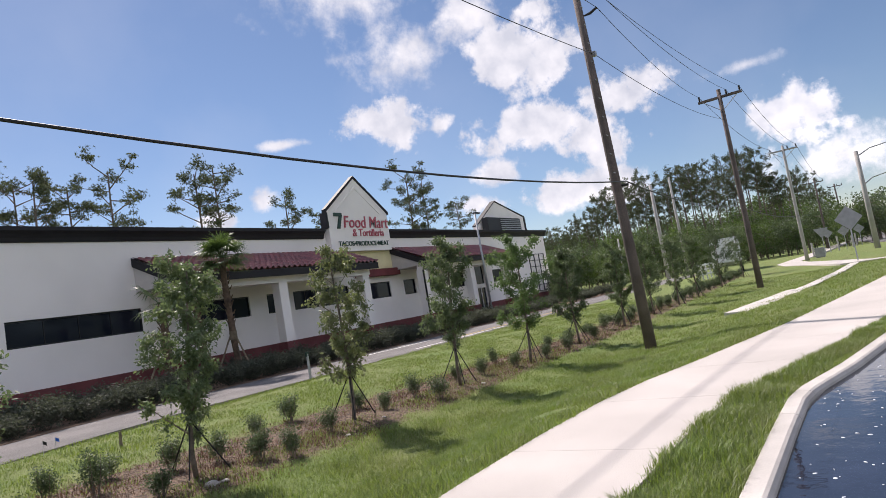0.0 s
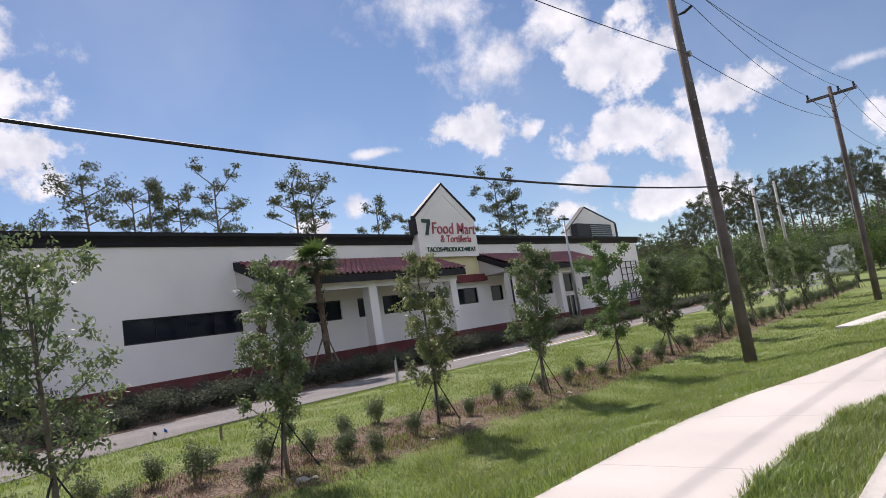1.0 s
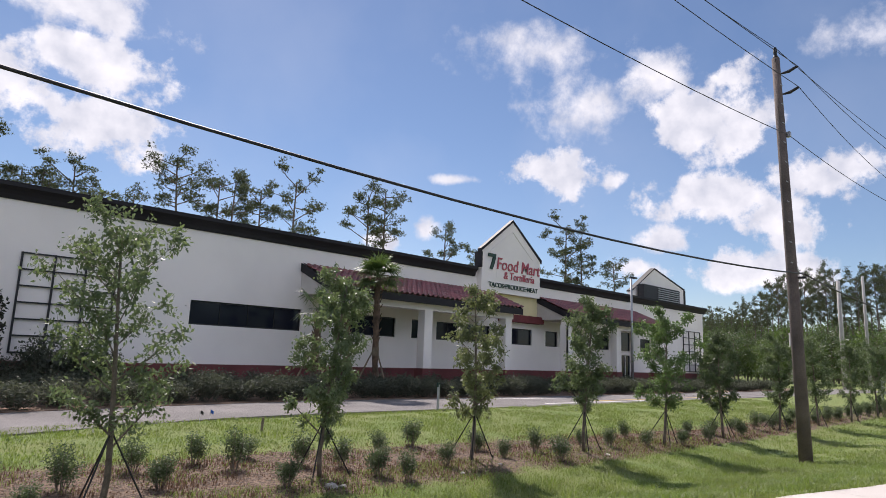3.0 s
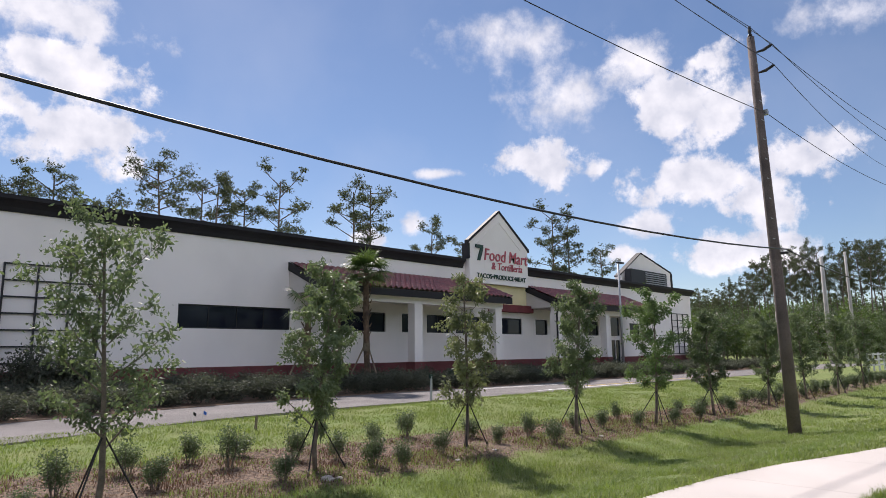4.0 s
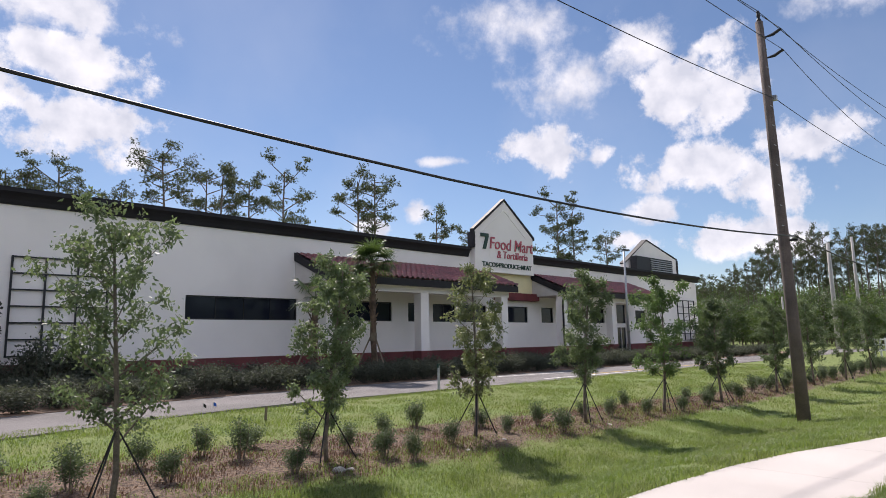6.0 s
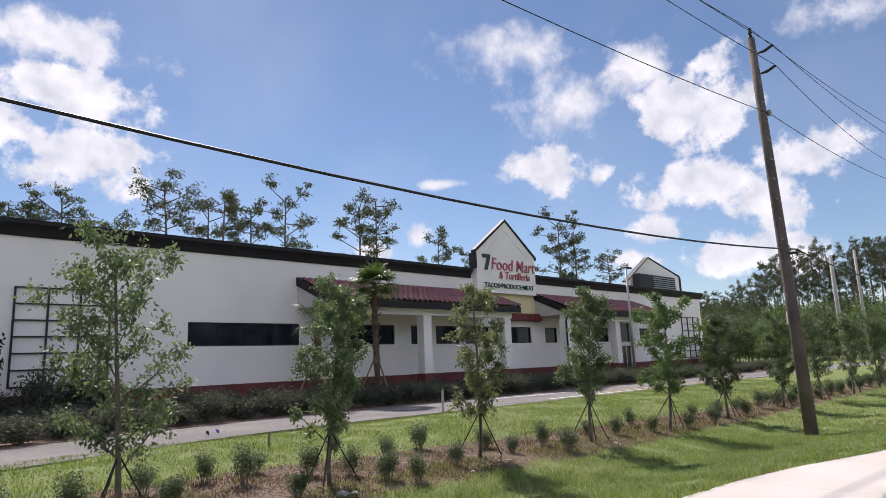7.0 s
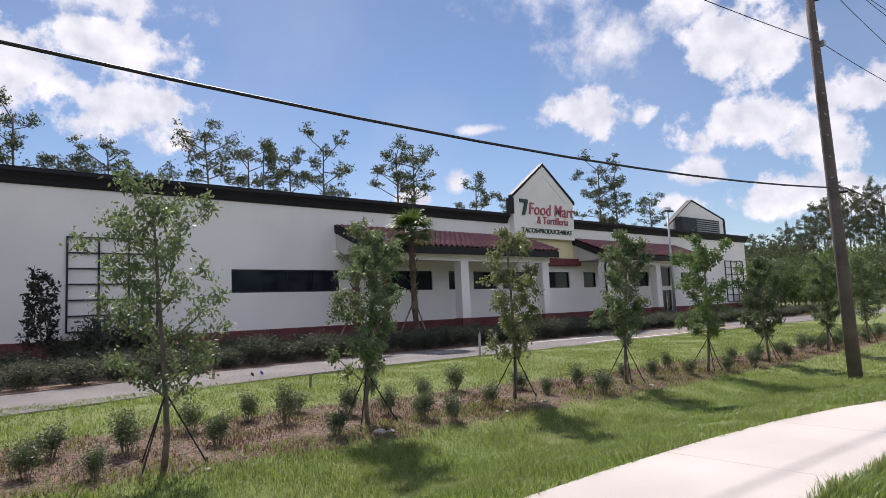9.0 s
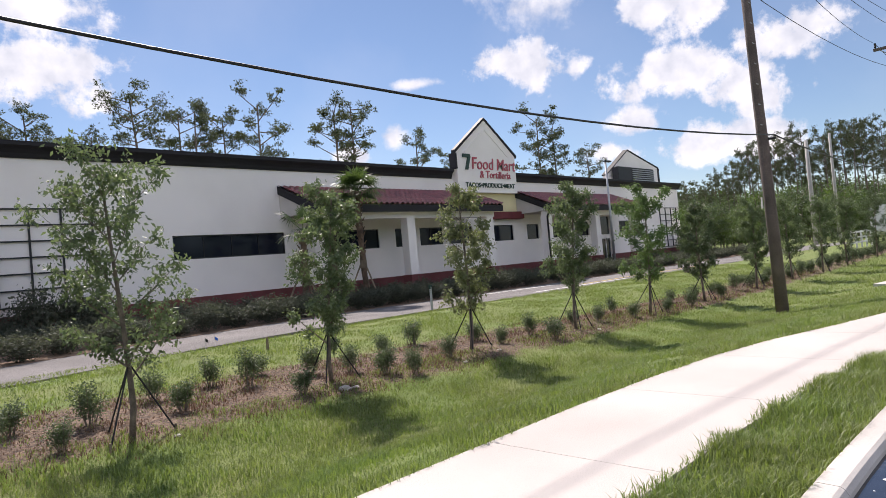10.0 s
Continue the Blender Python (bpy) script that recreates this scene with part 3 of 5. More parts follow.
def barrel_tile(width, length):
    """One curved roof tile: a barrel and its pan, rounded up and lapped."""
    bm = bmesh.new()
    prof = [(t, 0.055 * math.cos(t * 2 * math.pi) + 0.02) for t in np.linspace(0, 1, 9)]
    rows = []
    for v, lift in ((0.0, 0.03), (1.0, 0.0)):
        rows.append([bm.verts.new((u * width, v * length, h + lift)) for u, h in prof])
    lip = [bm.verts.new((u * width, 0, h + 0.005)) for u, h in prof]
    for i in range(len(prof) - 1):
        bm.faces.new((rows[0][i], rows[0][i + 1], rows[1][i + 1], rows[1][i]))
        bm.faces.new((lip[i], lip[i + 1], rows[0][i + 1], rows[0][i]))
    me = bpy.data.meshes.new("tile")
    bm.to_mesh(me)
    bm.free()
    me.materials.append(TILE)
    me.polygons.foreach_set("use_smooth", [True] * len(me.polygons))
    return me


def canopy(x0, x1, y_eave, z_eave, y_top, z_top, columns):
    """A lean-to canopy: beam, soffit, dark fascia and tiled slope on square columns."""
    roof = part("canopy", prism_x([(y_eave + 0.06, z_eave - 0.30), (y_eave + 0.06, z_eave - 0.06), (y_top, z_top - 0.10), (y_top, z_eave - 0.30)], x0 + 0.06, x1 - 0.06), SOFFIT, store, "tiled lean-to canopy on square columns")
    part("fascia", box(x0, x1, y_eave, y_eave + 0.06, z_eave - 0.36, z_eave - 0.02), TRIM, roof, "dark fascia")
    for xa, xb in ((x0, x0 + 0.06), (x1 - 0.06, x1)):
        part("rake", prism_x([(y_eave + 0.06, z_eave - 0.36), (y_eave + 0.06, z_eave + 0.02), (y_top, z_top + 0.06), (y_top, z_top - 0.32)], xa, xb), TRIM, roof, "dark rake board")
    part("beam", box(x0 + 0.25, x1 - 0.25, y_eave + 0.5, y_eave + 0.95, z_eave - 0.62, z_eave - 0.30), STUCCO, roof)
    for cx in columns:
        column = part("column", box(cx - 0.27, cx + 0.27, y_eave + 0.48, y_eave + 0.98, 1.1, z_eave - 0.62, 0.01), STUCCO, store, "square white stucco column on an oxblood plinth")
        part("plinth", box(cx - 0.33, cx + 0.33, y_eave + 0.42, y_eave + 1.04, 0.0, 1.1, 0.01), STUCCO_RED, column)
    slope = Vector((0, y_top - y_eave, z_top - z_eave))
    run, tilt = slope.length, math.degrees(math.atan2(slope.z, slope.y))
    cols, rows = round((x1 - x0) / 0.33), max(3, round(run / 0.40))
    w, l = (x1 - x0 - 0.04) / cols, run / rows
    mesh = barrel_tile(w, l * 1.06)
    for r in range(rows):
        for c in range(cols):
            ob = new("tile", mesh)
            ob.parent = roof
            p = Vector((x0 + 0.02 + c * w, y_eave - 0.05, z_eave + 0.03)) + slope * (r / rows)
            ob.matrix_basis = pose(p.x, p.y, p.z, tilt - 1.0)
    return roof


def prism_x(outline, x0, x1):
    """An outline in y, z pushed from x0 to x1."""
    bm = bmesh.new()
    a = [bm.verts.new((x0, y, z)) for y, z in outline]
    b = [bm.verts.new((x1, y, z)) for y, z in outline]
    bm.faces.new(a), bm.faces.new(b[::-1])
    for i in range(len(a)):
        j = (i + 1) % len(a)
        bm.faces.new((a[j], a[i], b[i], b[j]))
    bmesh.ops.recalc_face_normals(bm, faces=bm.faces)
    return bm


canopy(15.2, 27.9, 22.2, 4.52, FACE - 0.01, 5.62, (21.15, 27.25, 16.0))
canopy(32.7, 45.0, 22.25, 4.54, FACE - 0.01, 5.68, (33.15, 39.0, 44.5))

# gabled sign parapet with dark coping and a raised inner gable
SIGN_L, SIGN_R, SIGN_Y = 27.0, 32.56, FACE - 0.40
apex_x, apex_z = 29.76, 10.12
part("sign_parapet", prism([(SIGN_L, 5.58), (SIGN_R, 5.58), (SIGN_R, 7.95), (apex_x, apex_z), (SIGN_L, 7.95)], SIGN_Y, SIGN_Y + 0.20), STUCCO, store, "gabled white sign parapet with dark coping")
for sx, ex in ((SIGN_L - 0.14, 1), (SIGN_R + 0.14, -1)):
    part("coping", prism([(sx, 7.86), (sx, 8.06), (apex_x, apex_z + 0.12), (apex_x, apex_z - 0.03)], SIGN_Y - 0.05, SIGN_Y + 0.24), TRIM, store, "dark coping")
part("sign_backing", box(SIGN_L + 0.02, SIGN_R - 0.02, SIGN_Y + 0.2, FACE + 0.3, 5.6, 6.95), STUCCO, store)
part("coping", box(SIGN_L - 0.14, SIGN_L, SIGN_Y - 0.05, FACE + 0.05, 6.95, 7.88), TRIM, store, "dark coping")
inner = bmesh.new()
for (xa, za), (xb, zb) in (((SIGN_L + 0.75, 7.90), (apex_x, 9.45)), ((apex_x, 9.45), (SIGN_R - 0.75, 7.90))):
    verts = [inner.verts.new((X, Y, Z)) for X, Z in ((xa, za), (xb, zb), (xb, zb + 0.13), (xa, za + 0.13)) for Y in (SIGN_Y - 0.03, SIGN_Y)]
    bmesh.ops.convex_hull(inner, input=verts)
part("gable_moulding", inner, STUCCO, store)
part("cream_panel", box(28.4, 33.0, FACE - 0.06, FACE, 4.42, 5.58), STUCCO_CREAM, store, "cream stucco panel under the sign")
part("awning_band", box(29.0, 33.0, FACE - 0.45, FACE, 3.95, 4.40, 0.02), AWNING, store, "oxblood horizontal band over a window")

# the second gable and the air handler on the roof
part("roof_gable", prism([(47.6, 6.5), (57.2, 6.5), (57.2, 8.62), (51.55, 9.95), (47.6, 7.62)], 26.5, 26.9), STUCCO, store, "white gable standing on the roof")
for pa, pb in (((47.5, 7.62), (51.55, 9.97)), ((51.55, 9.97), (57.3, 8.64))):
    part("coping", prism([pa, pb, (pb[0], pb[1] + 0.10), (pa[0], pa[1] + 0.10)], 26.45, 26.92), TRIM, store, "dark coping")
part("coping", box(57.1, 57.4, 26.44, 26.93, 6.5, 8.62), TRIM, store, "dark coping")
handler = thing("air_handler", (0, 0, TOP), "dark louvred air handler standing on the store roof", "air conditioner")
part("cabinet", box(48.2, 54.7, 25.72, 26.3, 0.0, 1.80, 0.03), DARK_METAL, handler)
for k in range(7):
    part("louvre", box(50.6, 54.6, 25.64, 25.71, 0.50 + k * 0.18, 0.57 + k * 0.18), METAL, handler)


def trellis(x0, x1, z0, z1, cols, rows, skip=()):
    t = thing("wall_trellis", (x0, FACE - 0.05, z0), "black metal grid trellis fixed to the white wall", "trellis", "wall trellises")
    w, h = (x1 - x0) / cols, (z1 - z0) / rows
    for i in range(cols + 1):
        part("upright", box(i * w - 0.03, i * w + 0.03, -0.035, 0.035, -0.03, z1 - z0 + 0.03), DARK_METAL, t)
    for j in range(rows + 1):
        part("crossbar", box(0.03, x1 - x0 - 0.03, -0.028, 0.028, j * h - 0.025, j * h + 0.025), DARK_METAL, t)
    for i in (0, cols):
        for j in (1, rows - 1):
            part("bracket", box(i * w - 0.02, i * w + 0.02, 0.035, 0.06, j * h - 0.04, j * h + 0.04), DARK_METAL, t)


trellis(4.44, 7.42, 1.32, 4.65, 3, 6)
trellis(53.5, 56.8, 1.2, 4.68, 3, 6)

# drain pipe beside the second canopy
pipe = part("drain_pipe", tube([(32.66, 22.3, 4.2), (32.68, 22.45, 4.05), (32.78, 22.62, 3.85), (32.78, 22.62, 1.15), (32.78, 22.62, 0.1)], 0.06, 8), TRIM, store, "dark drain pipe", True)

# ---- side entrance porch and the taller wing behind ----
side_holes = [(26.6, 27.5, 2.6, 3.6), (29.2, 30.1, 2.6, 3.6), (32.5, 33.5, 0.1, 2.4), (32.2, 34.0, 2.7, 3.6), (36.5, 37.4, 2.6, 3.6), (39.5, 40.4, 2.6, 3.6)]
sw = pierced_wall(FACE + 0.3, BACK, 0.0, TOP + 0.35, 0.0, 0.3, side_holes)
side = part("side_wall", sw, STUCCO, store, "white stucco side wall under the porch")
side.matrix_basis = Matrix(((0, -1, 0, LEFT + 0.3), (1, 0, 0, 0), (0, 0, 1, 0), (0, 0, 0, 1)))
for a, b, c, d in side_holes:
    part("side_window", box(LEFT + 0.12, LEFT + 0.16, a, b, c, d), GLASS, store, "dark tinted side window")
porch = thing("side_porch", (0, 0, 0), "hipped oxblood tile porch roof on white columns beside the store", "porch")
bmp = bmesh.new()
pe, pz = 24.6, 4.15
eL, eR, yB = -4.9, LEFT - 0.01, 38.0
bm_v = [bmp.verts.new(v) for v in ((eL, pe, pz), (eR + 0.3, pe, pz), (eR + 0.3, FACE - 0.01, 4.36), (eR, FACE - 0.01, 4.36), (eR, 27.4, 5.65), (eR, yB, 5.65), (eL, yB, pz))]
bmp.faces.new((bm_v[0], bm_v[1], bm_v[2], bm_v[3], bm_v[4]))
bmp.faces.new((bm_v[0], bm_v[4], bm_v[5], bm_v[6]))
part("roof_deck", bmp, TRIM, porch)
part("ceiling", box(eL + 0.1, eR, pe + 0.1, yB, pz - 0.36, pz - 0.30), SOFFIT, porch)
part("fascia", box(eL, eR + 0.34, pe - 0.06, pe, pz - 0.36, pz + 0.02), TRIM, porch, "dark fascia")
part("beam", box(eL + 0.3, eR, pe + 0.3, pe + 0.8, pz - 0.62, pz - 0.36), STUCCO, porch)
part("beam", box(eL + 0.3, eR, yB - 0.8, yB - 0.3, pz - 0.62, pz - 0.36), STUCCO, porch)
for cx, cy in ((-6.4, pe + 0.55), (-6.4, yB - 0.55), (-2.4, yB - 0.55)):
    part("column", box(cx - 0.27, cx + 0.27, cy - 0.25, cy + 0.25, 0.0, pz - 0.62, 0.01), STUCCO, porch)
tilt_p = math.degrees(math.atan2(1.5, 2.8))
tile_mesh = barrel_tile(0.33, 0.44)
for r in range(8):
    y_in = r * 0.397
    for c in range(27):
        X = eR + 0.28 - (c + 1) * 0.33
        if X < eL + y_in / 3.18 * 6.6 - 0.1 or (X > eR - 0.33 and y_in > 0.1):
            continue
        ob = new("tile", tile_mesh)
        ob.parent = porch
        ob.matrix_basis = pose(X, pe - 0.05 + y_in * math.cos(radians(tilt_p)), pz + 0.04 + y_in * math.sin(radians(tilt_p)), tilt_p - 1)
part("rake", prism_x([(pe - 0.06, pz - 0.36), (pe - 0.06, pz + 0.1), (FACE - 0.01, pz + 0.34), (FACE - 0.01, pz - 0.36)], eR + 0.28, eR + 0.36), TRIM, porch)
part("flashing", tube([(eR - 0.04, FACE + 0.1, 4.5), (eR - 0.04, 27.4, 5.74)], 0.09, 6), TRIM, porch)
ridge_a, ridge_b = Vector((eL, pe - 0.05, pz + 0.06)), Vector((eR - 0.02, 27.4, 5.76))
for k in range(19):
    part("ridge_tile", tube([ridge_a.lerp(ridge_b, k / 19), ridge_a.lerp(ridge_b, (k + 1.15) / 19)], [0.125, 0.10], 8), TILE, porch)

wing = thing("rear_wing", (0, 0, 0), "taller white rear wing with tiled roof and glazed slots in place of corbels", "building")
# narrow glazed slots stand in for the corbels under the eave
wing_holes = [(c, c + 0.30, 7.95, 9.0) for c in (-4.95, -3.85, -2.75, -1.65, -0.55, 0.45, 1.55)]
part("wall", pierced_wall(-14.0, 2.4, 3.9, 9.1, 41.0, 41.3, wing_holes), STUCCO, wing)
part("wall", box(-14.0, -13.7, 41.3, 52, 0, 9.1), STUCCO, wing)
part("wall", box(2.1, 2.4, 41.3, 52, 6.96, 9.1), STUCCO, wing)
for cx in (-13.8, 2.2):
    part("column", box(cx - 0.2, cx + 0.2, 40.99, 41.31, 0.0, 3.9), STUCCO, wing)
for a, b, c, d in wing_holes:
    part("window", box(a, b, 41.15, 41.2, c, d), GLASS, wing)
part("fascia", box(-14.4, 2.9, 40.3, 40.4, 8.95, 9.3), TRIM, wing)
part("roof", prism_x([(40.4, 9.2), (46.5, 12.6), (52.6, 9.2), (46.5, 9.05)], -14.4, 2.9), TRIM, wing)
tilt_w = math.degrees(math.atan2(3.4, 6.1))
wing_tile = barrel_tile(0.40, 0.55)
for r in range(13):
    for c in range(24):
        ob = new("tile", wing_tile)
        ob.parent = wing
        d = r * 0.53
        ob.matrix_basis = pose(2.85 - (c + 1) * 0.40, 40.3 + d * math.cos(radians(tilt_w)), 9.3 + d * math.sin(radians(tilt_w)), tilt_w - 1)


# ---- plants ----
def leaf_cloud(name, centres, size, rng, mat, parent, label="", droop=0.35, ratio=0.5, fold=0.25):
    """Many small folded leaves, each a diamond of two triangles, in one mesh."""
    c = np.asarray(centres, float)
    n = len(c)
    g = np.random.default_rng(rng)
    way = g.normal(size=(n, 3))
    way[:, 2] -= droop
    way /= np.linalg.norm(way, axis=1)[:, None]
    side = np.cross(way, g.normal(size=(n, 3)))
    side /= np.linalg.norm(side, axis=1)[:, None]
    up = np.cross(side, way)
    l = size * g.uniform(0.6, 1.25, n)[:, None]
    w = l * ratio
    v = np.stack([c, c + way * l * 0.45 + side * w / 2 + up * w * fold, c + way * l, c + way * l * 0.45 - side * w / 2 + up * w * fold], 1).reshape(-1, 3)
    k = np.arange(n) * 4
    tri = np.stack([k, k + 1, k + 2, k, k + 2, k + 3], 1).reshape(-1)
    me = bpy.data.meshes.new(name)
    me.vertices.add(len(v)), me.loops.add(len(tri)), me.polygons.add(len(tri) // 3)
    me.vertices.foreach_set("co", v.ravel())
    me.loops.foreach_set("vertex_index", tri.astype(np.int32))
    me.polygons.foreach_set("loop_start", (np.arange(len(tri) // 3) * 3).astype(np.int32))
    me.update(calc_edges=True)
    me.materials.append(mat)
    ob = new(name, me)
    ob.parent = parent
    if label:
        tagged(ob, label)
    return ob


def young_tree(place, height, radius, crown_from, leaves, seed, mat, label, lean=(0.0, 0.0), leaf=0.085, limbs=18, shape=0.5):
    """A staked young street tree: slim trunk, rising limbs with twigs, clumped leaves, guy straps to pegs."""
    rng = random.Random(seed)
    tree = thing("young_tree", place, label, "tree", "young trees in the planting strip")
    steps = 9
    line = [Vector((lean[0] * t * height + 0.05 * math.sin(3.1 * t + seed), lean[1] * t * height + 0.04 * math.cos(2.7 * t + seed) - 0.04 * math.cos(seed), height * 0.97 * t - 0.05)) for t in np.linspace(0, 1, steps)]
    line[0].x -= 0.05 * math.sin(seed)
    part("trunk", tube(line, [0.036 * (1 - 0.8 * i / (steps - 1)) + 0.004 for i in range(steps)], 8), BARK, tree, "", True)
    bm = bmesh.new()
    centres = []
    for i in range(limbs):
        f = crown_from + (0.97 - crown_from) * (i + rng.random() * 0.8) / limbs
        k = f * (steps - 1)
        start = line[min(int(k), steps - 2)].lerp(line[min(int(k) + 1, steps - 1)], k - int(k))
        g = (f - crown_from) / (1 - crown_from)
        envelope = (0.42 + 0.66 * math.sin(math.pi * (0.16 + 0.70 * g))) * (1 - 0.35 * g * g)
        reach = radius * envelope * rng.uniform(0.65, 1.15)
        a = i * 2.4 + rng.uniform(-0.5, 0.5)
        rise = rng.uniform(0.45, 1.0) * reach + 0.10
        tip = start + Vector((math.cos(a) * reach, math.sin(a) * reach, rise))
        mid = start.lerp(tip, 0.5) + Vector((0, 0, -0.06 * reach + 0.02))
        add_tube(bm, [start, mid, tip], [0.014 * (1.25 - f), 0.009 * (1.2 - f) + 0.002, 0.002], 5)
        for q in (0.30, 0.55, 0.78, 1.0):
            if rng.random() < 0.2:
                continue
            s = start.lerp(mid, q * 2) if q < 0.5 else mid.lerp(tip, q * 2 - 1)
            for _ in range(3):
                end = s + Vector((rng.gauss(0, 0.10), rng.gauss(0, 0.10), rng.gauss(0.03, 0.08))) * (0.55 + radius * 0.8)
                add_tube(bm, [s, end], [0.003, 0.0015], 3)
                for _ in range(max(1, int(leaves / (limbs * 6.6) * rng.uniform(0.5, 1.5)))):
                    w = rng.random()
                    centres.append(s.lerp(end, 0.3 + 0.8 * w) + Vector((rng.gauss(0, 0.05), rng.gauss(0, 0.05), rng.gauss(-0.015, 0.045))) * (0.7 + 0.45 * radius))
    part("branchwork", bm, BARK, tree)
    leaf_cloud("crown", centres, leaf, seed, mat, tree, "loose leafy crown with gaps", 0.7, 0.46)
    for k in range(3):
        a = 0.4 + k * 2.09 + seed * 0.7
        foot = Vector((math.cos(a) * 0.50, math.sin(a) * 0.50, 0.0))
        top = line[2] + Vector((0, 0, 0.12))
        strap = part("guy_strap", tube([foot, top], 0.011, 5), STRAP, tree, "black guy strap")
        part("peg", tube([foot + Vector((0, 0, -0.08)), foot + Vector((0, 0, 0.07))], 0.016, 5), STAKE_WOOD, strap)
    return tree


def ground_at(x, y):
    return float(gz(x, y))


TREES = [
    (-0.75, 9.0, 3.4, 0.76, 0.24, 4200, LEAF_OAK), (2.6, 8.2, 3.46, 0.84, 0.22, 3700, LEAF_OAK), (5.83, 8.55, 3.14, 0.56, 0.15, 5000, LEAF_OAK),
    (9.15, 8.45, 3.36, 0.56, 0.20, 3900, LEAF_MAPLE), (12.28, 8.0, 3.36, 0.62, 0.24, 5600, LEAF_OAK), (15.4, 7.72, 3.20, 0.74, 0.24, 6200, LEAF_BRIGHT),
    (18.8, 7.62, 3.0, 0.64, 0.20, 5600, LEAF_SHRUB), (23.0, 7.5, 3.0, 0.64, 0.24, 5200, LEAF_OAK), (26.3, 7.25, 3.0, 0.60, 0.24, 4800, LEAF_OAK),
    (29.6, 7.0, 3.1, 0.62, 0.22, 4800, LEAF_OAK), (33.0, 6.8, 3.1, 0.70, 0.2, 4500, LEAF_OAK), (38.0, 6.5, 3.0, 0.9, 0.12, 4500, LEAF_SHRUB), (44.5, 6.2, 3.2, 0.8, 0.2, 3900, LEAF_OAK),
]
LEANS = {1: (-0.02, 0.012), 2: (0.06, -0.04), 4: (0.04, -0.065), 5: (0.015, -0.02)}
for i, (tx, ty, th, tr, tf, tn, tm) in enumerate(TREES):
    words = "staked young maple with thin pale leaves" if tm is LEAF_MAPLE else "staked young oak with loose glossy green leaves" if tm in (LEAF_OAK, LEAF_BRIGHT) else "staked young tree with dense dark green leaves"
    young_tree((tx, ty, ground_at(tx, ty)), th, tr, tf, tn, 11 + i * 3, tm, words, LEANS.get(i, (0.0, 0.0)), 0.075 if tm is not LEAF_MAPLE else 0.088)


def shrub(name, height, width, leaves, seed, mat, leaf, stems=7):
    """A bush of stems carrying leaves on its outer shell and inside."""
    rng = random.Random(seed)
    ob = new(name)
    ob.empty_display_size = 0.1
    bm, centres = bmesh.new(), []
    for k in range(stems):
        a, r = 2.4 * k, width * 0.36 * math.sqrt((k + 0.3) / stems)
        tip = Vector((math.cos(a) * r, math.sin(a) * r, height * rng.uniform(0.62, 0.98)))
        root = Vector((math.cos(a) * 0.03, math.sin(a) * 0.03, -0.04))
        mid = root.lerp(tip, 0.5) + Vector((math.cos(a), math.sin(a), 0)) * 0.05 * width
        add_tube(bm, [root, mid, tip], [0.008, 0.006, 0.002], 4)
        for _ in range(leaves // stems):
            q = rng.uniform(0.42, 1.0)
            s = root.lerp(tip, q)
            out = Vector((rng.gauss(0, 1), rng.gauss(0, 1), rng.gauss(0, 1))).normalized() * rng.uniform(0.12, 0.27)
            centres.append(s + out * width)
    part("stemwork", bm, BARK, ob)
    leaf_cloud("foliage", [c for c in centres if c.z > 0.01], leaf, seed, mat, ob, "", 0.0, 0.55)
    return ob


# hedge plants set out in the mulch
HEDGE = [
    (0.09, 10.2), (0.4, 8.6), (0.81, 9.4), (1.26, 8.9), (1.65, 9.75), (1.88, 8.35), (2.44, 9.25), (3.55, 10.0), (3.56, 8.95), (4.56, 10.2),
    (4.94, 9.6), (5.48, 10.25), (5.06, 8.2), (6.01, 9.4), (6.56, 9.0), (7.9, 9.7), (6.72, 8.2), (9.0, 10.0), (7.0, 7.8), (8.35, 8.3),
    (10.0, 9.1), (9.95, 8.3), (11.2, 8.5), (11.05, 7.75), (12.8, 8.4), (13.5, 8.1), (15.1, 8.65), (14.7, 7.8), (16.1, 7.55), (17.5, 7.5),
    (18.0, 8.3), (18.8, 7.95), (19.8, 7.55), (20.9, 8.2), (22.0, 7.9), (-0.6, 9.9), (-1.2, 9.3), (-0.9, 8.6),
]
while HEDGE[-1][0] < 46 and len(HEDGE) < 76:
    k = len(HEDGE) - 38
    HEDGE.append((23.0 + k * 0.62, 7.7 - k * 0.035 + (0.55 if k % 2 else 0.0)))
kinds = [shrub("hedge_shrub", 0.50 + 0.05 * (k % 3), 0.42 + 0.03 * k, 1500, 50 + k, LEAF_SHRUB, 0.036) for k in range(4)]
rng = random.Random(8)
for i, (hx, hy) in enumerate(HEDGE):
    k = i % 4
    m = pose(hx, hy, ground_at(hx, hy) + 0.01, 0, 0, rng.uniform(0, 360))
    s = rng.uniform(0.82, 1.2)
    if i < 4:
        ob = kinds[k]
        ob.matrix_basis = m
    else:
        ob = copy_thing(kinds[k], m)
    ob.scale = (s, s, s * rng.uniform(0.72, 0.95))
    tagged(ob, "small clipped dark green hedge plant in rusty mulch", "shrub", "hedge plants in the bed")

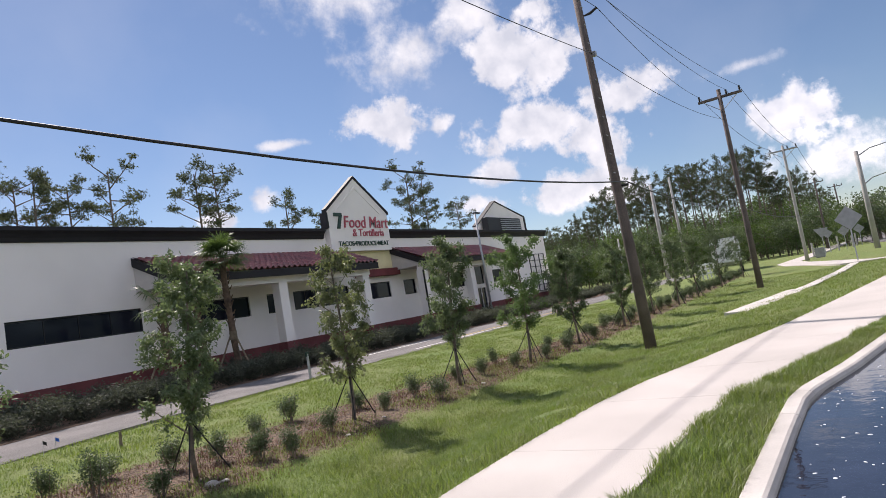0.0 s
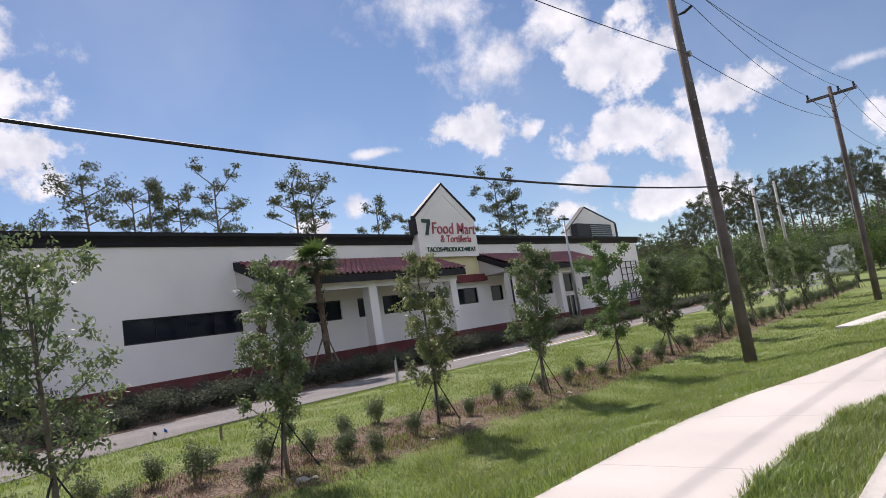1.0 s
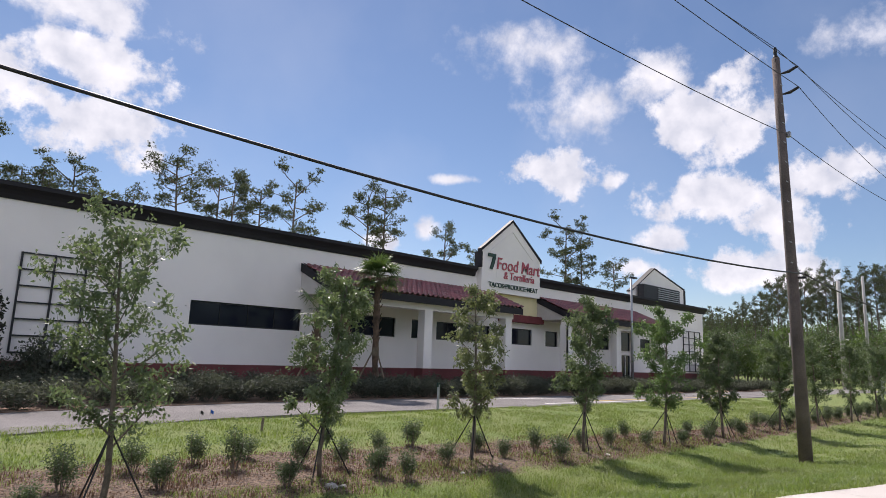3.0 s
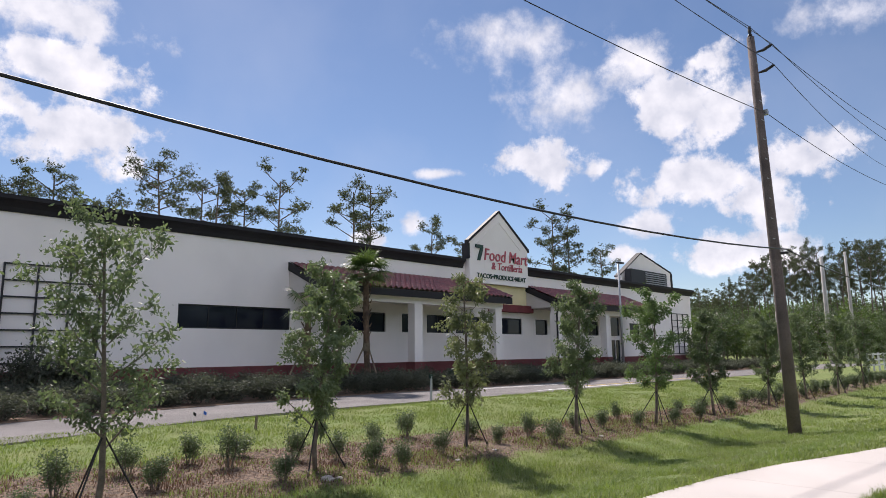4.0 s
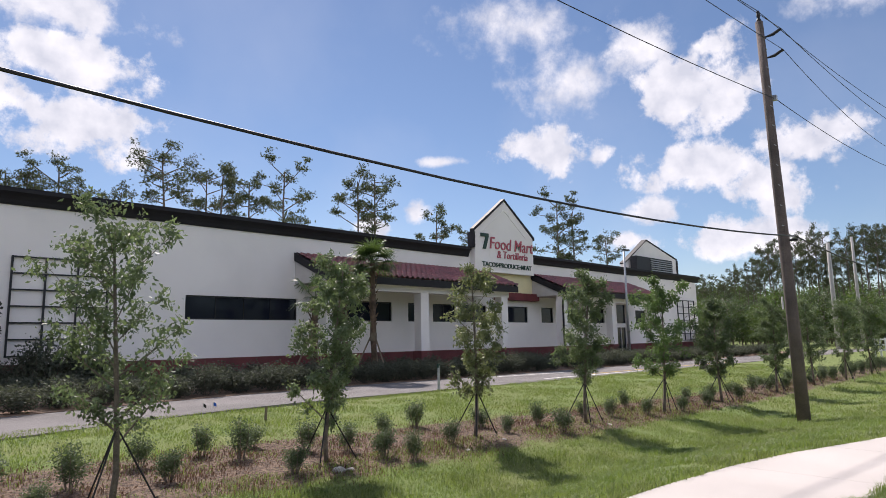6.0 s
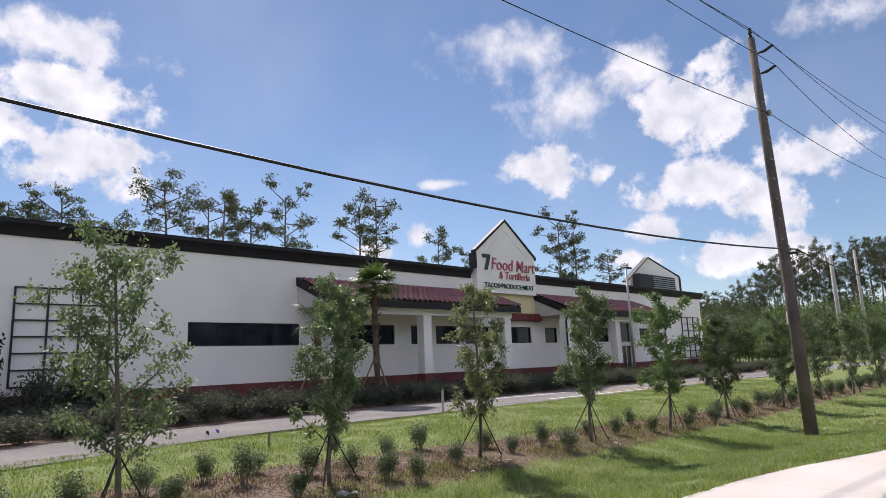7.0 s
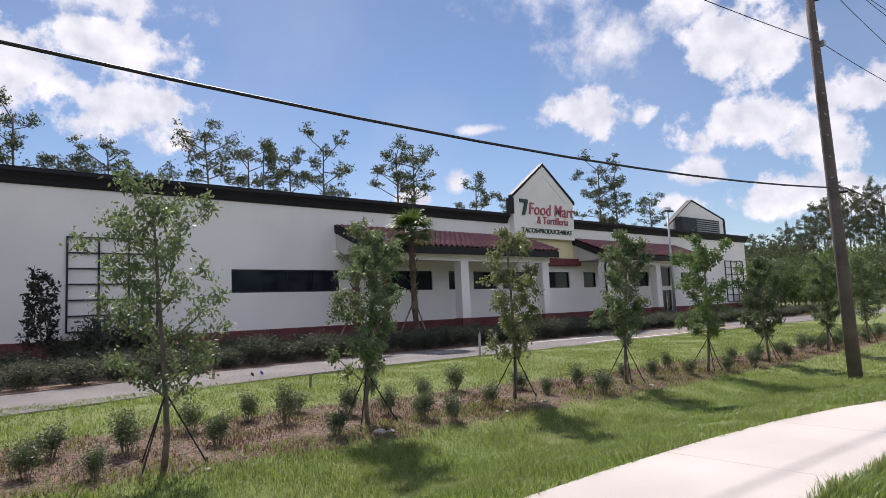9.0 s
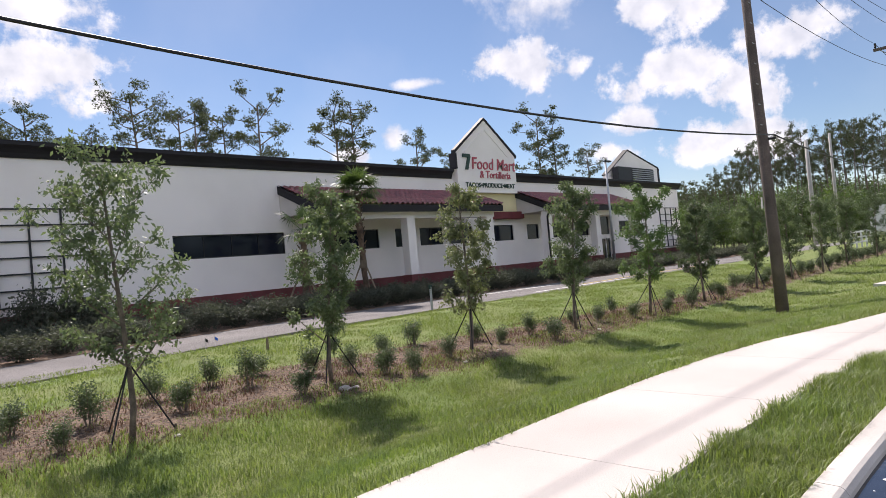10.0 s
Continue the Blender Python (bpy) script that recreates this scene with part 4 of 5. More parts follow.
# dark foundation planting against the store
kinds = [shrub("foundation_shrub", 0.95, 1.25, 2600, 80 + k, LEAF_DARK, 0.075, 13) for k in range(3)]
spots = []
for r, (yy, dx) in enumerate(((18.6, 0.0), (20.4, 0.5), (22.6, 0.2))):
    xx = 2.4 + dx
    while xx < 56.5:
        if not (42.6 < xx < 45.4):
            spots.append((xx, max(yy - 0.4, drive_far(xx) + 0.62 + 1.35 * r) + rng.uniform(-0.2, 0.2)))
        xx += rng.uniform(0.9, 1.2) if r == 0 else rng.uniform(1.3, 1.9)
for i, (hx, hy) in enumerate(spots):
    m = pose(hx, hy, 0.02, 0, 0, rng.uniform(0, 360))
    if i < 3:
        ob = kinds[i]
        ob.matrix_basis = m
    else:
        ob = copy_thing(kinds[i % 3], m)
    s = rng.uniform(0.95, 1.3)
    ob.scale = (s, s, s * rng.uniform(0.58, 0.76))
    tagged(ob, "dark green shrub in the bed along the store wall", "shrub", "foundation shrubs")

for bx, by, s in ((5.2, 23.9, 1.5), (6.3, 24.0, 1.35), (7.0, 23.8, 1.2), (4.2, 23.9, 1.0), (55.6, 23.6, 1.9), (57.2, 23.2, 1.7)):
    ob = copy_thing(kinds[int(bx) % 3], pose(bx, by, 0.02, 0, 0, bx * 77))
    ob.scale = (s, s, s * 1.2)
    tagged(ob, "tall loose dark shrub below the wall trellis", "shrub", "trellis shrubs")

# slim magnolia with large dark leaves
def magnolia(place):
    t = thing("magnolia", place, "slim young magnolia with large dark bronze leaves", "tree")
    r = random.Random(3)
    part("trunk", tube([(0, 0, -0.05), (0.03, 0, 1.0), (-0.02, 0.02, 2.0), (0.02, 0, 3.1)], [0.035, 0.028, 0.018, 0.006], 7), BARK, t, "", True)
    bm, cs = bmesh.new(), []
    for i in range(26):
        z = 0.7 + 2.4 * i / 26
        a, reach = i * 2.4, r.uniform(0.2, 0.55) * (1.25 - 0.3 * z) + 0.1
        tip = Vector((math.cos(a) * reach, math.sin(a) * reach, z + 0.15))
        add_tube(bm, [(0, 0, z), tip], [0.01, 0.003], 4)
        cs += [tip + Vector((r.gauss(0, 0.09), r.gauss(0, 0.09), r.gauss(0, 0.09))) for _ in range(48)]
    part("branchwork", bm, BARK, t)
    leaf_cloud("crown", cs, 0.17, 5, LEAF_MAGNOLIA, t, "", -0.2, 0.45)


magnolia((3.45, 23.3, 0.02))


def fountain_grass(place, seed):
    t = thing("fountain_grass", place, "clump of fountain grass with pale pink plumes", "ornamental grass", "fountain grasses")
    r = random.Random(seed)
    verts, faces = [], []
    for _ in range(420):
        a, lean, h = r.uniform(0, 6.28), r.uniform(0.1, 0.75), r.uniform(0.6, 1.15)
        d = Vector((math.cos(a), math.sin(a), 0))
        s = Vector((-d.y, d.x, 0)) * 0.006
        p0, p1, p2 = d * 0.06 * r.random(), d * lean * 0.45 + Vector((0, 0, h * 0.75)), d * lean + Vector((0, 0, h * (1 - 0.35 * lean)))
        b = len(verts)
        verts += [p0 - s, p0 + s, p1 + s, p1 - s, p2]
        faces += [(b, b + 1, b + 2, b + 3), (b + 3, b + 2, b + 4)]
    mesh_object("blade_tuft", verts, faces, GRASS_BLADE, t)
    bm = bmesh.new()
    for _ in range(9):
        a, lean = r.uniform(0, 6.28), r.uniform(0.05, 0.35)
        tip = Vector((math.cos(a) * lean, math.sin(a) * lean, r.uniform(1.2, 1.5)))
        add_tube(bm, [tip * 0.5, tip * 0.82, tip * 0.9, tip], [0.004, 0.004, 0.025, 0.006], 5)
    part("plume_tuft", bm, PLUME, t, "pale pink plumes")


for gx, gy, s in ((1.65, 20.0, 1), (0.95, 20.4, 2), (0.1, 20.3, 3), (-0.6, 20.8, 4), (1.2, 21.6, 5)):
    fountain_grass((gx, gy, 0.0), s)


def sabal_palm(place, height, crown, seed, label):
    """A braced palm: booted trunk, fans of stiff leaflets on arching stalks, timber braces."""
    t = thing("palm", place, label, "palm tree", "palms before the store")
    r = random.Random(seed)
    line = [Vector((0.05 * math.sin(q * 3 + seed), 0, height * q - 0.05)) for q in np.linspace(0, 1, 10)]
    trunk = part("trunk", tube(line, [0.13 + 0.02 * math.sin(i * 2.3) for i in range(10)], 9), PALM_BARK, t, "", True)
    boots = bmesh.new()
    for i in range(34):
        z, a = height * (0.45 + 0.53 * i / 34), i * 2.4
        p = Vector((math.cos(a) * 0.12, math.sin(a) * 0.12, z))
        add_tube(boots, [p, p + Vector((math.cos(a) * 0.10, math.sin(a) * 0.10, 0.16))], [0.04, 0.015], 4)
    part("boot_sheath", boots, PALM_BARK, trunk)
    top = Vector((line[-1].x, 0, height))
    verts, faces = [], []
    stalks = bmesh.new()
    for i in range(crown):
        a = i * 2.4 + r.uniform(-0.2, 0.2)
        e = radians(80 - 115 * (i / crown) + r.uniform(-8, 8))
        d = Vector((math.cos(a) * math.cos(e), math.sin(a) * math.cos(e), math.sin(e)))
        hub = top + d * r.uniform(0.45, 0.7) + Vector((0, 0, -0.05))
        add_tube(stalks, [top, hub], [0.02, 0.01], 4)
        side = d.cross(Vector((0, 0, 1))).normalized()
        up = side.cross(d)
        for k in range(22):
            f = radians(-105 + 210 * k / 21)
            w = (d * math.cos(f) + side * math.sin(f)).normalized()
            l = r.uniform(0.62, 0.9)
            cross = w.cross(up).normalized() * 0.022
            b = len(verts)
            verts += [hub - cross, hub + cross, hub + w * l * 0.6 + cross + up * 0.03, hub + w * l * 0.6 - cross + up * 0.03, hub + w * l - up * 0.06 - Vector((0, 0, 0.16))]
            faces += [(b, b + 1, b + 2, b + 3), (b + 3, b + 2, b + 4)]
    part("stalkwork", stalks, LEAF_PALM, t)
    mesh_object("frond_crown", verts, faces, LEAF_PALM, t, "spiky green fan fronds")
    for k in range(3):
        a = 0.6 + 2.09 * k
        part("brace", tube([(math.cos(a) * 0.95, math.sin(a) * 0.95, 0.0), (math.cos(a) * 0.13, math.sin(a) * 0.13, 1.75)], 0.035, 6), STAKE_WOOD, t, "timber brace")
    part("brace_collar", tube([(0, 0, 1.6), (0, 0, 1.95)], 0.155, 9), STAKE_WOOD, t)


sabal_palm((17.0, 21.5, 0.02), 5.0, 28, 2, "braced sabal palm with green fan fronds before the store")
sabal_palm((14.0, 21.5, 0.02), 3.3, 5, 5, "braced sabal palm with a sparse cut-back crown")
sabal_palm((15.75, 21.9, 0.02), 3.4, 6, 7, "braced sabal palm with a sparse cut-back crown")


# ---- pines and woods ----
def pine(name, height, crown_from, reach, tufts, seed, lean=0.0):
    """A tall slash pine: long bare trunk, open crown of crooked limbs with needle tufts."""
    t = new(name)
    t.empty_display_size = 0.5
    r = random.Random(seed)
    steps = 8
    line = [Vector((lean * height * q * q + 0.10 * math.sin(q * 5 + seed), 0.08 * math.cos(q * 4 + seed), height * 0.98 * q - 0.1)) for q in np.linspace(0, 1, steps)]
    bm = bmesh.new()
    add_tube(bm, line, [0.17 * (1 - 0.8 * i / (steps - 1)) + 0.02 for i in range(steps)], 7)
    ends = []
    limbs = 15
    for i in range(limbs):
        f = crown_from + (0.99 - crown_from) * (i + r.random()) / limbs
        k = min(f, 0.999) * (steps - 1)
        s = line[int(k)].lerp(line[min(int(k) + 1, steps - 1)], k - int(k))
        g = (f - crown_from) / (1 - crown_from)
        length = reach * (0.30 + 0.95 * math.sin(math.pi * (0.12 + 0.70 * g ** 0.8))) * r.uniform(0.55, 1.15)
        a = i * 2.4 + r.uniform(-0.6, 0.6)
        tip = s + Vector((math.cos(a) * length, math.sin(a) * length, length * r.uniform(0.1, 0.75)))
        mid = s.lerp(tip, 0.55) + Vector((0, 0, r.uniform(-0.25, 0.1)))
        add_tube(bm, [s, mid, tip], [0.06, 0.04, 0.015], 4)
        for _ in range(5):
            p = mid.lerp(tip, r.random())
            q = p + Vector((r.gauss(0, 0.35), r.gauss(0, 0.35), r.gauss(0.18, 0.25))) * (0.5 + 0.25 * reach)
            add_tube(bm, [p, q], [0.02, 0.008], 3)
            ends.append(q)
        ends.append(tip)
    part("trunk", bm, PINE_BARK, t)
    verts, faces = [], []
    for n in range(tufts):
        e = ends[n % len(ends)] + Vector((r.gauss(0, 0.21), r.gauss(0, 0.21), r.gauss(0.05, 0.15)))
        axis = Vector((r.gauss(0, 1), r.gauss(0, 1), r.gauss(0.5, 0.8))).normalized()
        for k in range(11):
            d = (axis + Vector((r.gauss(0, 0.75), r.gauss(0, 0.75), r.gauss(0, 0.75)))).normalized()
            s = d.cross(Vector((r.gauss(0, 1), r.gauss(0, 1), r.gauss(0, 1)))).normalized() * 0.020
            b = len(verts)
            verts += [e - s, e + s, e + d * r.uniform(0.15, 0.27)]
            faces.append((b, b + 1, b + 2))
    mesh_object("crown", verts, faces, LEAF_PINE, t, "open tufted needle crown")
    return t


PINES = [pine("pine", 18.0, c, rch, n, 20 + i, ln) for i, (c, rch, n, ln) in enumerate(((0.56, 2.3, 1600, 0.0), (0.66, 2.0, 1300, 0.02), (0.55, 2.7, 1800, -0.02), (0.74, 2.2, 1200, 0.05), (0.60, 1.8, 1300, 0.0)))]
used_pines = set()


def put_pine(kind, bearing, distance, top_height, turn, width=1.0):
    """Set a pine at a bearing and distance from the road, with its top at a height angle."""
    b = radians(bearing)
    x, y = math.sin(b) * distance, math.cos(b) * distance
    h = 1.65 + distance * math.tan(radians(top_height))
    m = pose(x, y, 0.0, 0, 0, turn)
    if kind in used_pines:
        ob = copy_thing(PINES[kind], m)
    else:
        ob = PINES[kind]
        ob.matrix_basis = m
        used_pines.add(kind)
    ob.scale = (h / 18.0 * width, h / 18.0 * width, h / 18.0)
    return tagged(ob, "tall slash pine with a bare trunk and open crown", "pine tree", "pines behind the store")


ROW = [(1.5, 15.0, 2), (4.2, 13.2, 0), (6.3, 16.4, 0), (9.6, 13.3, 1), (10.8, 13.6, 4), (13.0, 14.2, 2), (14.8, 12.6, 1), (17.2, 12.7, 4), (21.1, 16.1, 3), (23.8, 14.6, 2), (25.2, 14.9, 0),
       (27.4, 14.3, 4), (30.4, 15.3, 2), (37.0, 14.7, 0), (38.6, 15.0, 1), (44.3, 11.9, 0), (47.4, 10.0, 4), (55.3, 12.2, 2), (56.6, 11.3, 0), (59.6, 8.9, 3)]
for i, (b, e, k) in enumerate(ROW):
    far = 60.0 / max(0.62, math.cos(radians(b)))
    put_pine(k, b - 0.1, min(far, 88.0), e, i * 67.0, 1.0)
rng = random.Random(31)
for i in range(74):
    b = 65.5 + 24.0 * (i + rng.random()) / 74
    e = float(np.interp(b, [65, 67, 70, 72, 75, 78, 80.5, 84, 86, 88, 90], [4.2, 5.2, 5.6, 7.4, 8.4, 7.8, 8.0, 8.7, 7.4, 5.4, 2.6])) * rng.uniform(0.70, 1.02)
    put_pine(rng.randrange(5), b, rng.uniform(104, 150) if b < 86 else rng.uniform(130, 200), e, rng.uniform(0, 360), rng.uniform(0.66, 0.9))


def wood_tree(height, width, leaves, seed, mat):
    """A rough woodland tree: forked trunk and clumps of leaves with gaps."""
    t = new("wood_tree")
    t.empty_display_size = 0.5
    r = random.Random(seed)
    bm, cs = bmesh.new(), []
    add_tube(bm, [(0, 0, -0.1), (0.1, 0, height * 0.4), (0, 0.1, height * 0.85)], [0.16, 0.11, 0.03], 6)
    for i in range(22):
        z = height * (0.15 + 0.8 * i / 22)
        a, reach = 2.4 * i, width * 0.5 * (0.4 + 0.8 * math.sin(math.pi * (0.15 + 0.75 * i / 22))) * r.uniform(0.5, 1.1)
        tip = Vector((math.cos(a) * reach, math.sin(a) * reach, z + reach * 0.3))
        add_tube(bm, [(0, 0, z), tip], [0.05, 0.01], 4)
        for _ in range(leaves // 22):
            cs.append(tip * 1.0 + Vector((r.gauss(0, 0.5), r.gauss(0, 0.5), r.gauss(0, 0.42))) * width * 0.22)
    part("trunk", bm, BARK, t)
    leaf_cloud("crown", cs, 0.34, seed, mat, t, "uneven leafy crown", 0.1, 0.6)
    return t


WOODS = [wood_tree(7.0, 5.0, 1800, 40 + k, LEAF_WOOD if k < 2 else LEAF_SHRUB) for k in range(3)]
used_woods = set()


def put_wood(kind, x, y, s, turn):
    m = pose(x, y, 0, 0, 0, turn)
    if kind in used_woods:
        ob = copy_thing(WOODS[kind], m)
    else:
        ob = WOODS[kind]
        ob.matrix_basis = m
        used_woods.add(kind)
    ob.scale = (s, s, s * rng.uniform(0.85, 1.15))
    return tagged(ob, "bushy green woodland tree, at the forest edge or added unseen across the road", "tree", "woodland edge trees")


for i in range(74):
    b = radians(64.5 + 28.0 * (i + rng.random()) / 74)
    d = rng.uniform(92, 112)
    put_wood(i % 3 if i % 5 else 2, math.sin(b) * d, math.cos(b) * d, rng.uniform(0.45, 0.95), rng.uniform(0, 360))
for i in range(64):
    b = radians(64.0 + 30.0 * (i + rng.random()) / 64)
    d = rng.uniform(150, 172)
    put_wood(1 + i % 2, math.sin(b) * d, math.cos(b) * d, rng.uniform(1.2, 1.7) if b < 1.53 else rng.uniform(0.7, 1.0), rng.uniform(0, 360))
for i in range(16):
    put_wood(i % 3, -16 + i * 1.6, rng.uniform(56, 66), rng.uniform(0.8, 1.2), rng.uniform(0, 360))
for i in range(9):
    put_wood(2 if i % 2 else 0, -9 + i * 1.25, rng.uniform(50, 55) if i > 4 else rng.uniform(43, 48), rng.uniform(0.55, 0.8), rng.uniform(0, 360))
# unseen row across the road, added to darken what the store windows reflect
for i in range(34):
    put_wood(1 + i % 2, -60 + i * 4.5 + rng.uniform(-1, 1), rng.uniform(-48, -36), rng.uniform(0.9, 1.5), rng.uniform(0, 360))
for i in range(30):
    put_wood(2 if i % 2 else 0, 66 + rng.uniform(0, 60), rng.uniform(60, 84), rng.uniform(0.6, 1.0), rng.uniform(0, 360))


# ---- poles, wires, lamps ----
def span(a, b, sag, radius, name, label, group="overhead lines", mat=CABLE):
    a, b = Vector(a), Vector(b)
    pts = [a.lerp(b, q) - Vector((0, 0, sag * 4 * q * (1 - q))) for q in np.linspace(0, 1, 25)]
    ob = part(name, tube(pts, radius, 6), mat, None, "", True)
    return tagged(ob, label, "cable", group)


P0, P1, P2, P3 = (-22.0, 6.7), (16.45, 4.82), (33.5, 4.08), (57.0, 3.2)


def wood_pole(place, height, label, armed, mat=POLE_WOOD, girth=0.148, lean=0.0):
    x, y = place
    t = thing("utility_pole", (x, y, ground_at(x, y)), label, "utility pole", "utility poles")
    part("shaft", tube([(0, 0, -0.2), (0.0, lean * 0.3, height * 0.33), (0.0, lean * 0.65, height * 0.66), (0, lean, height)], [girth, girth * 0.88, girth * 0.75, girth * 0.62], 12), mat, t, "", True)
    if armed:
        part("crossarm", box(-0.06, 0.06, -1.0, 1.0, height - 0.45, height - 0.33, 0.01), mat, t)
        for yy in (-0.92, -0.32, 0.92):
            part("insulator", tube([(0, yy, height - 0.33), (0, yy, height - 0.25), (0, yy, height - 0.2), (0, yy, height - 0.1)], [0.02, 0.055, 0.04, 0.05], 7), DARK_METAL, t)
        for s in (-1, 1):
            part("arm_brace", tube([(0.07, s * 0.75, height - 0.45), (0.07, s * 0.08, height - 1.0)], 0.018, 5), METAL, t)
    return t


p1 = wood_pole(P1, 9.92, "weathered brown timber utility pole standing in the lawn", False, lean=0.15)
part("top_insulator", tube([(0, 0.15, 9.92), (0, 0.15, 9.97), (0, 0.15, 10.02), (0, 0.15, 10.09), (0, 0.15, 10.22)], [0.02, 0.06, 0.035, 0.05, 0.035], 7), DARK_METAL, p1)
for z in (9.50, 8.94):
    arm = part("standoff", tube([(0.06, 0.06, z), (0.12, -0.10, z + 0.03), (0.16, -0.30, z + 0.13)], [0.02, 0.04, 0.035], 6), DARK_METAL, p1, "black standoff insulator")
part("clamp", box(0.10, 0.20, -0.05, 0.05, 7.82, 7.95), METAL, p1)
part("cable_clamp", tube([(0.02, -0.24, 4.25), (0.02, 0.2, 4.25)], 0.03, 6), DARK_METAL, p1)
for k in range(10):
    part("step_bolt", tube([(-0.22, 0, 4.6 + k * 0.5), (-0.1, 0, 4.6 + k * 0.5)], 0.012, 5), METAL, p1)
wood_pole(P2, 9.8, "weathered timber utility pole with a crossarm", True)
wood_pole(P3, 9.3, "pale weathered utility pole with a crossarm", True, POLE_CONCRETE)
wood_pole((96.0, 2.6), 9.2, "far timber utility pole with a crossarm", True)
wood_pole((112.0, 0.6), 9.2, "far timber utility pole with a crossarm", True)
wood_pole(P0, 10.0, "weathered brown timber utility pole standing in the lawn", False)
zp1, zp2, zp3 = ground_at(*P1), ground_at(*P2), ground_at(*P3)
span((P0[0], P0[1] - 0.1, 6.8), (P1[0], P1[1] - 0.2, 3.9), 1.48, 0.017, "telecom_cable", "thick black telecom cable strung along the lawn")
span((P1[0], P1[1] - 0.2, 3.9), (P2[0], P2[1] + 0.2, 3.8), 0.3, 0.020, "telecom_cable", "thick black telecom cable strung along the lawn")
span((P2[0], P2[1] + 0.2, 3.8), (P3[0], P3[1] - 0.15, 3.6), 0.3, 0.022, "telecom_cable", "thick black telecom cable strung along the lawn")
span((P0[0], P0[1], 8.0), (P1[0] + 0.2, P1[1], zp1 + 7.88), 1.0, 0.009, "neutral_wire", "thin grey overhead wire")
span((P1[0] + 0.2, P1[1], zp1 + 7.88), (P2[0], P2[1], zp2 + 8.3), 0.35, 0.009, "neutral_wire", "thin grey overhead wire")
tops1 = [(0, 0.15, 10.22), (0.16, -0.30, 9.63), (0.16, -0.30, 9.07)]
for (dx, dy, z), yy in zip(tops1, (-0.92, -0.32, 0.92)):
    span((P1[0] + dx, P1[1] + dy, zp1 + z), (P2[0], P2[1] + yy, zp2 + 9.7), 0.35, 0.008, "power_wire", "thin dark overhead power wire")
    span((P2[0], P2[1] + yy, zp2 + 9.7), (P3[0], P3[1] + yy, zp3 + 9.2), 0.5, 0.010, "power_wire", "thin dark overhead power wire")
    span((P3[0], P3[1] + yy, zp3 + 9.2), (96.0, 2.6 + yy, 9.1), 0.6, 0.012, "power_wire", "thin dark overhead power wire")
    span((P0[0], P0[1] + dy, 10.0), (P1[0] + dx, P1[1] + dy, zp1 + z), 0.9, 0.008, "power_wire", "thin dark overhead power wire")

lamp = thing("parking_lamp", (38.6, 21.5, 0.0), "tall grey metal parking lamp with a flat head", "street lamp")
part("foundation", tube([(0, 0, -0.1), (0, 0, 0.55)], 0.24, 12), POLE_CONCRETE, lamp)
part("pole", tube([(0, 0, 0.5), (0, 0, 7.45)], [0.085, 0.065], 10), METAL, lamp, "", True)
part("head", box(-0.08, 0.62, -0.14, 0.14, 7.40, 7.50, 0.03), DARK_METAL, lamp, "flat dark lamp head")
part("base_cover", box(-0.16, 0.16, -0.16, 0.16, 0.55, 0.68, 0.02), METAL, lamp)


def mast(bearing, distance, top_height, radius, label, arms=()):
    b = radians(bearing)
    h = 1.65 + distance * math.tan(radians(top_height))
    t = thing("concrete_pole", (math.sin(b) * distance, math.cos(b) * distance, 0), label, "pole", "concrete poles")
    part("shaft", tube([(0, 0, -0.2), (0, 0, h)], [radius, radius * 0.7], 10), POLE_CONCRETE, t, "", True)
    for z, l in arms:
        part("lamp_arm", tube([(0, 0, z), (0.3, -l * 0.4, z + 0.5), (0.5, -l, z + 0.7)], [0.06, 0.05, 0.04], 6), METAL, t)
        part("lamp_head", box(0.3, 0.7, -l - 0.7, -l, z + 0.62, z + 0.76, 0.03), METAL, t)
    return t


mast(76.4, 72, 6.9, 0.24, "tall pale concrete pole before the woods")
mast(78.0, 74, 7.2, 0.17, "tall pale concrete pole before the woods")
mast(72.9, 90, 2.9, 0.16, "short pale concrete pole before the woods")
mast(91.45, 62, 5.9, 0.22, "tall pale street lamp pole with two arms", ((7.6, 2.4), (5.2, 1.8)))


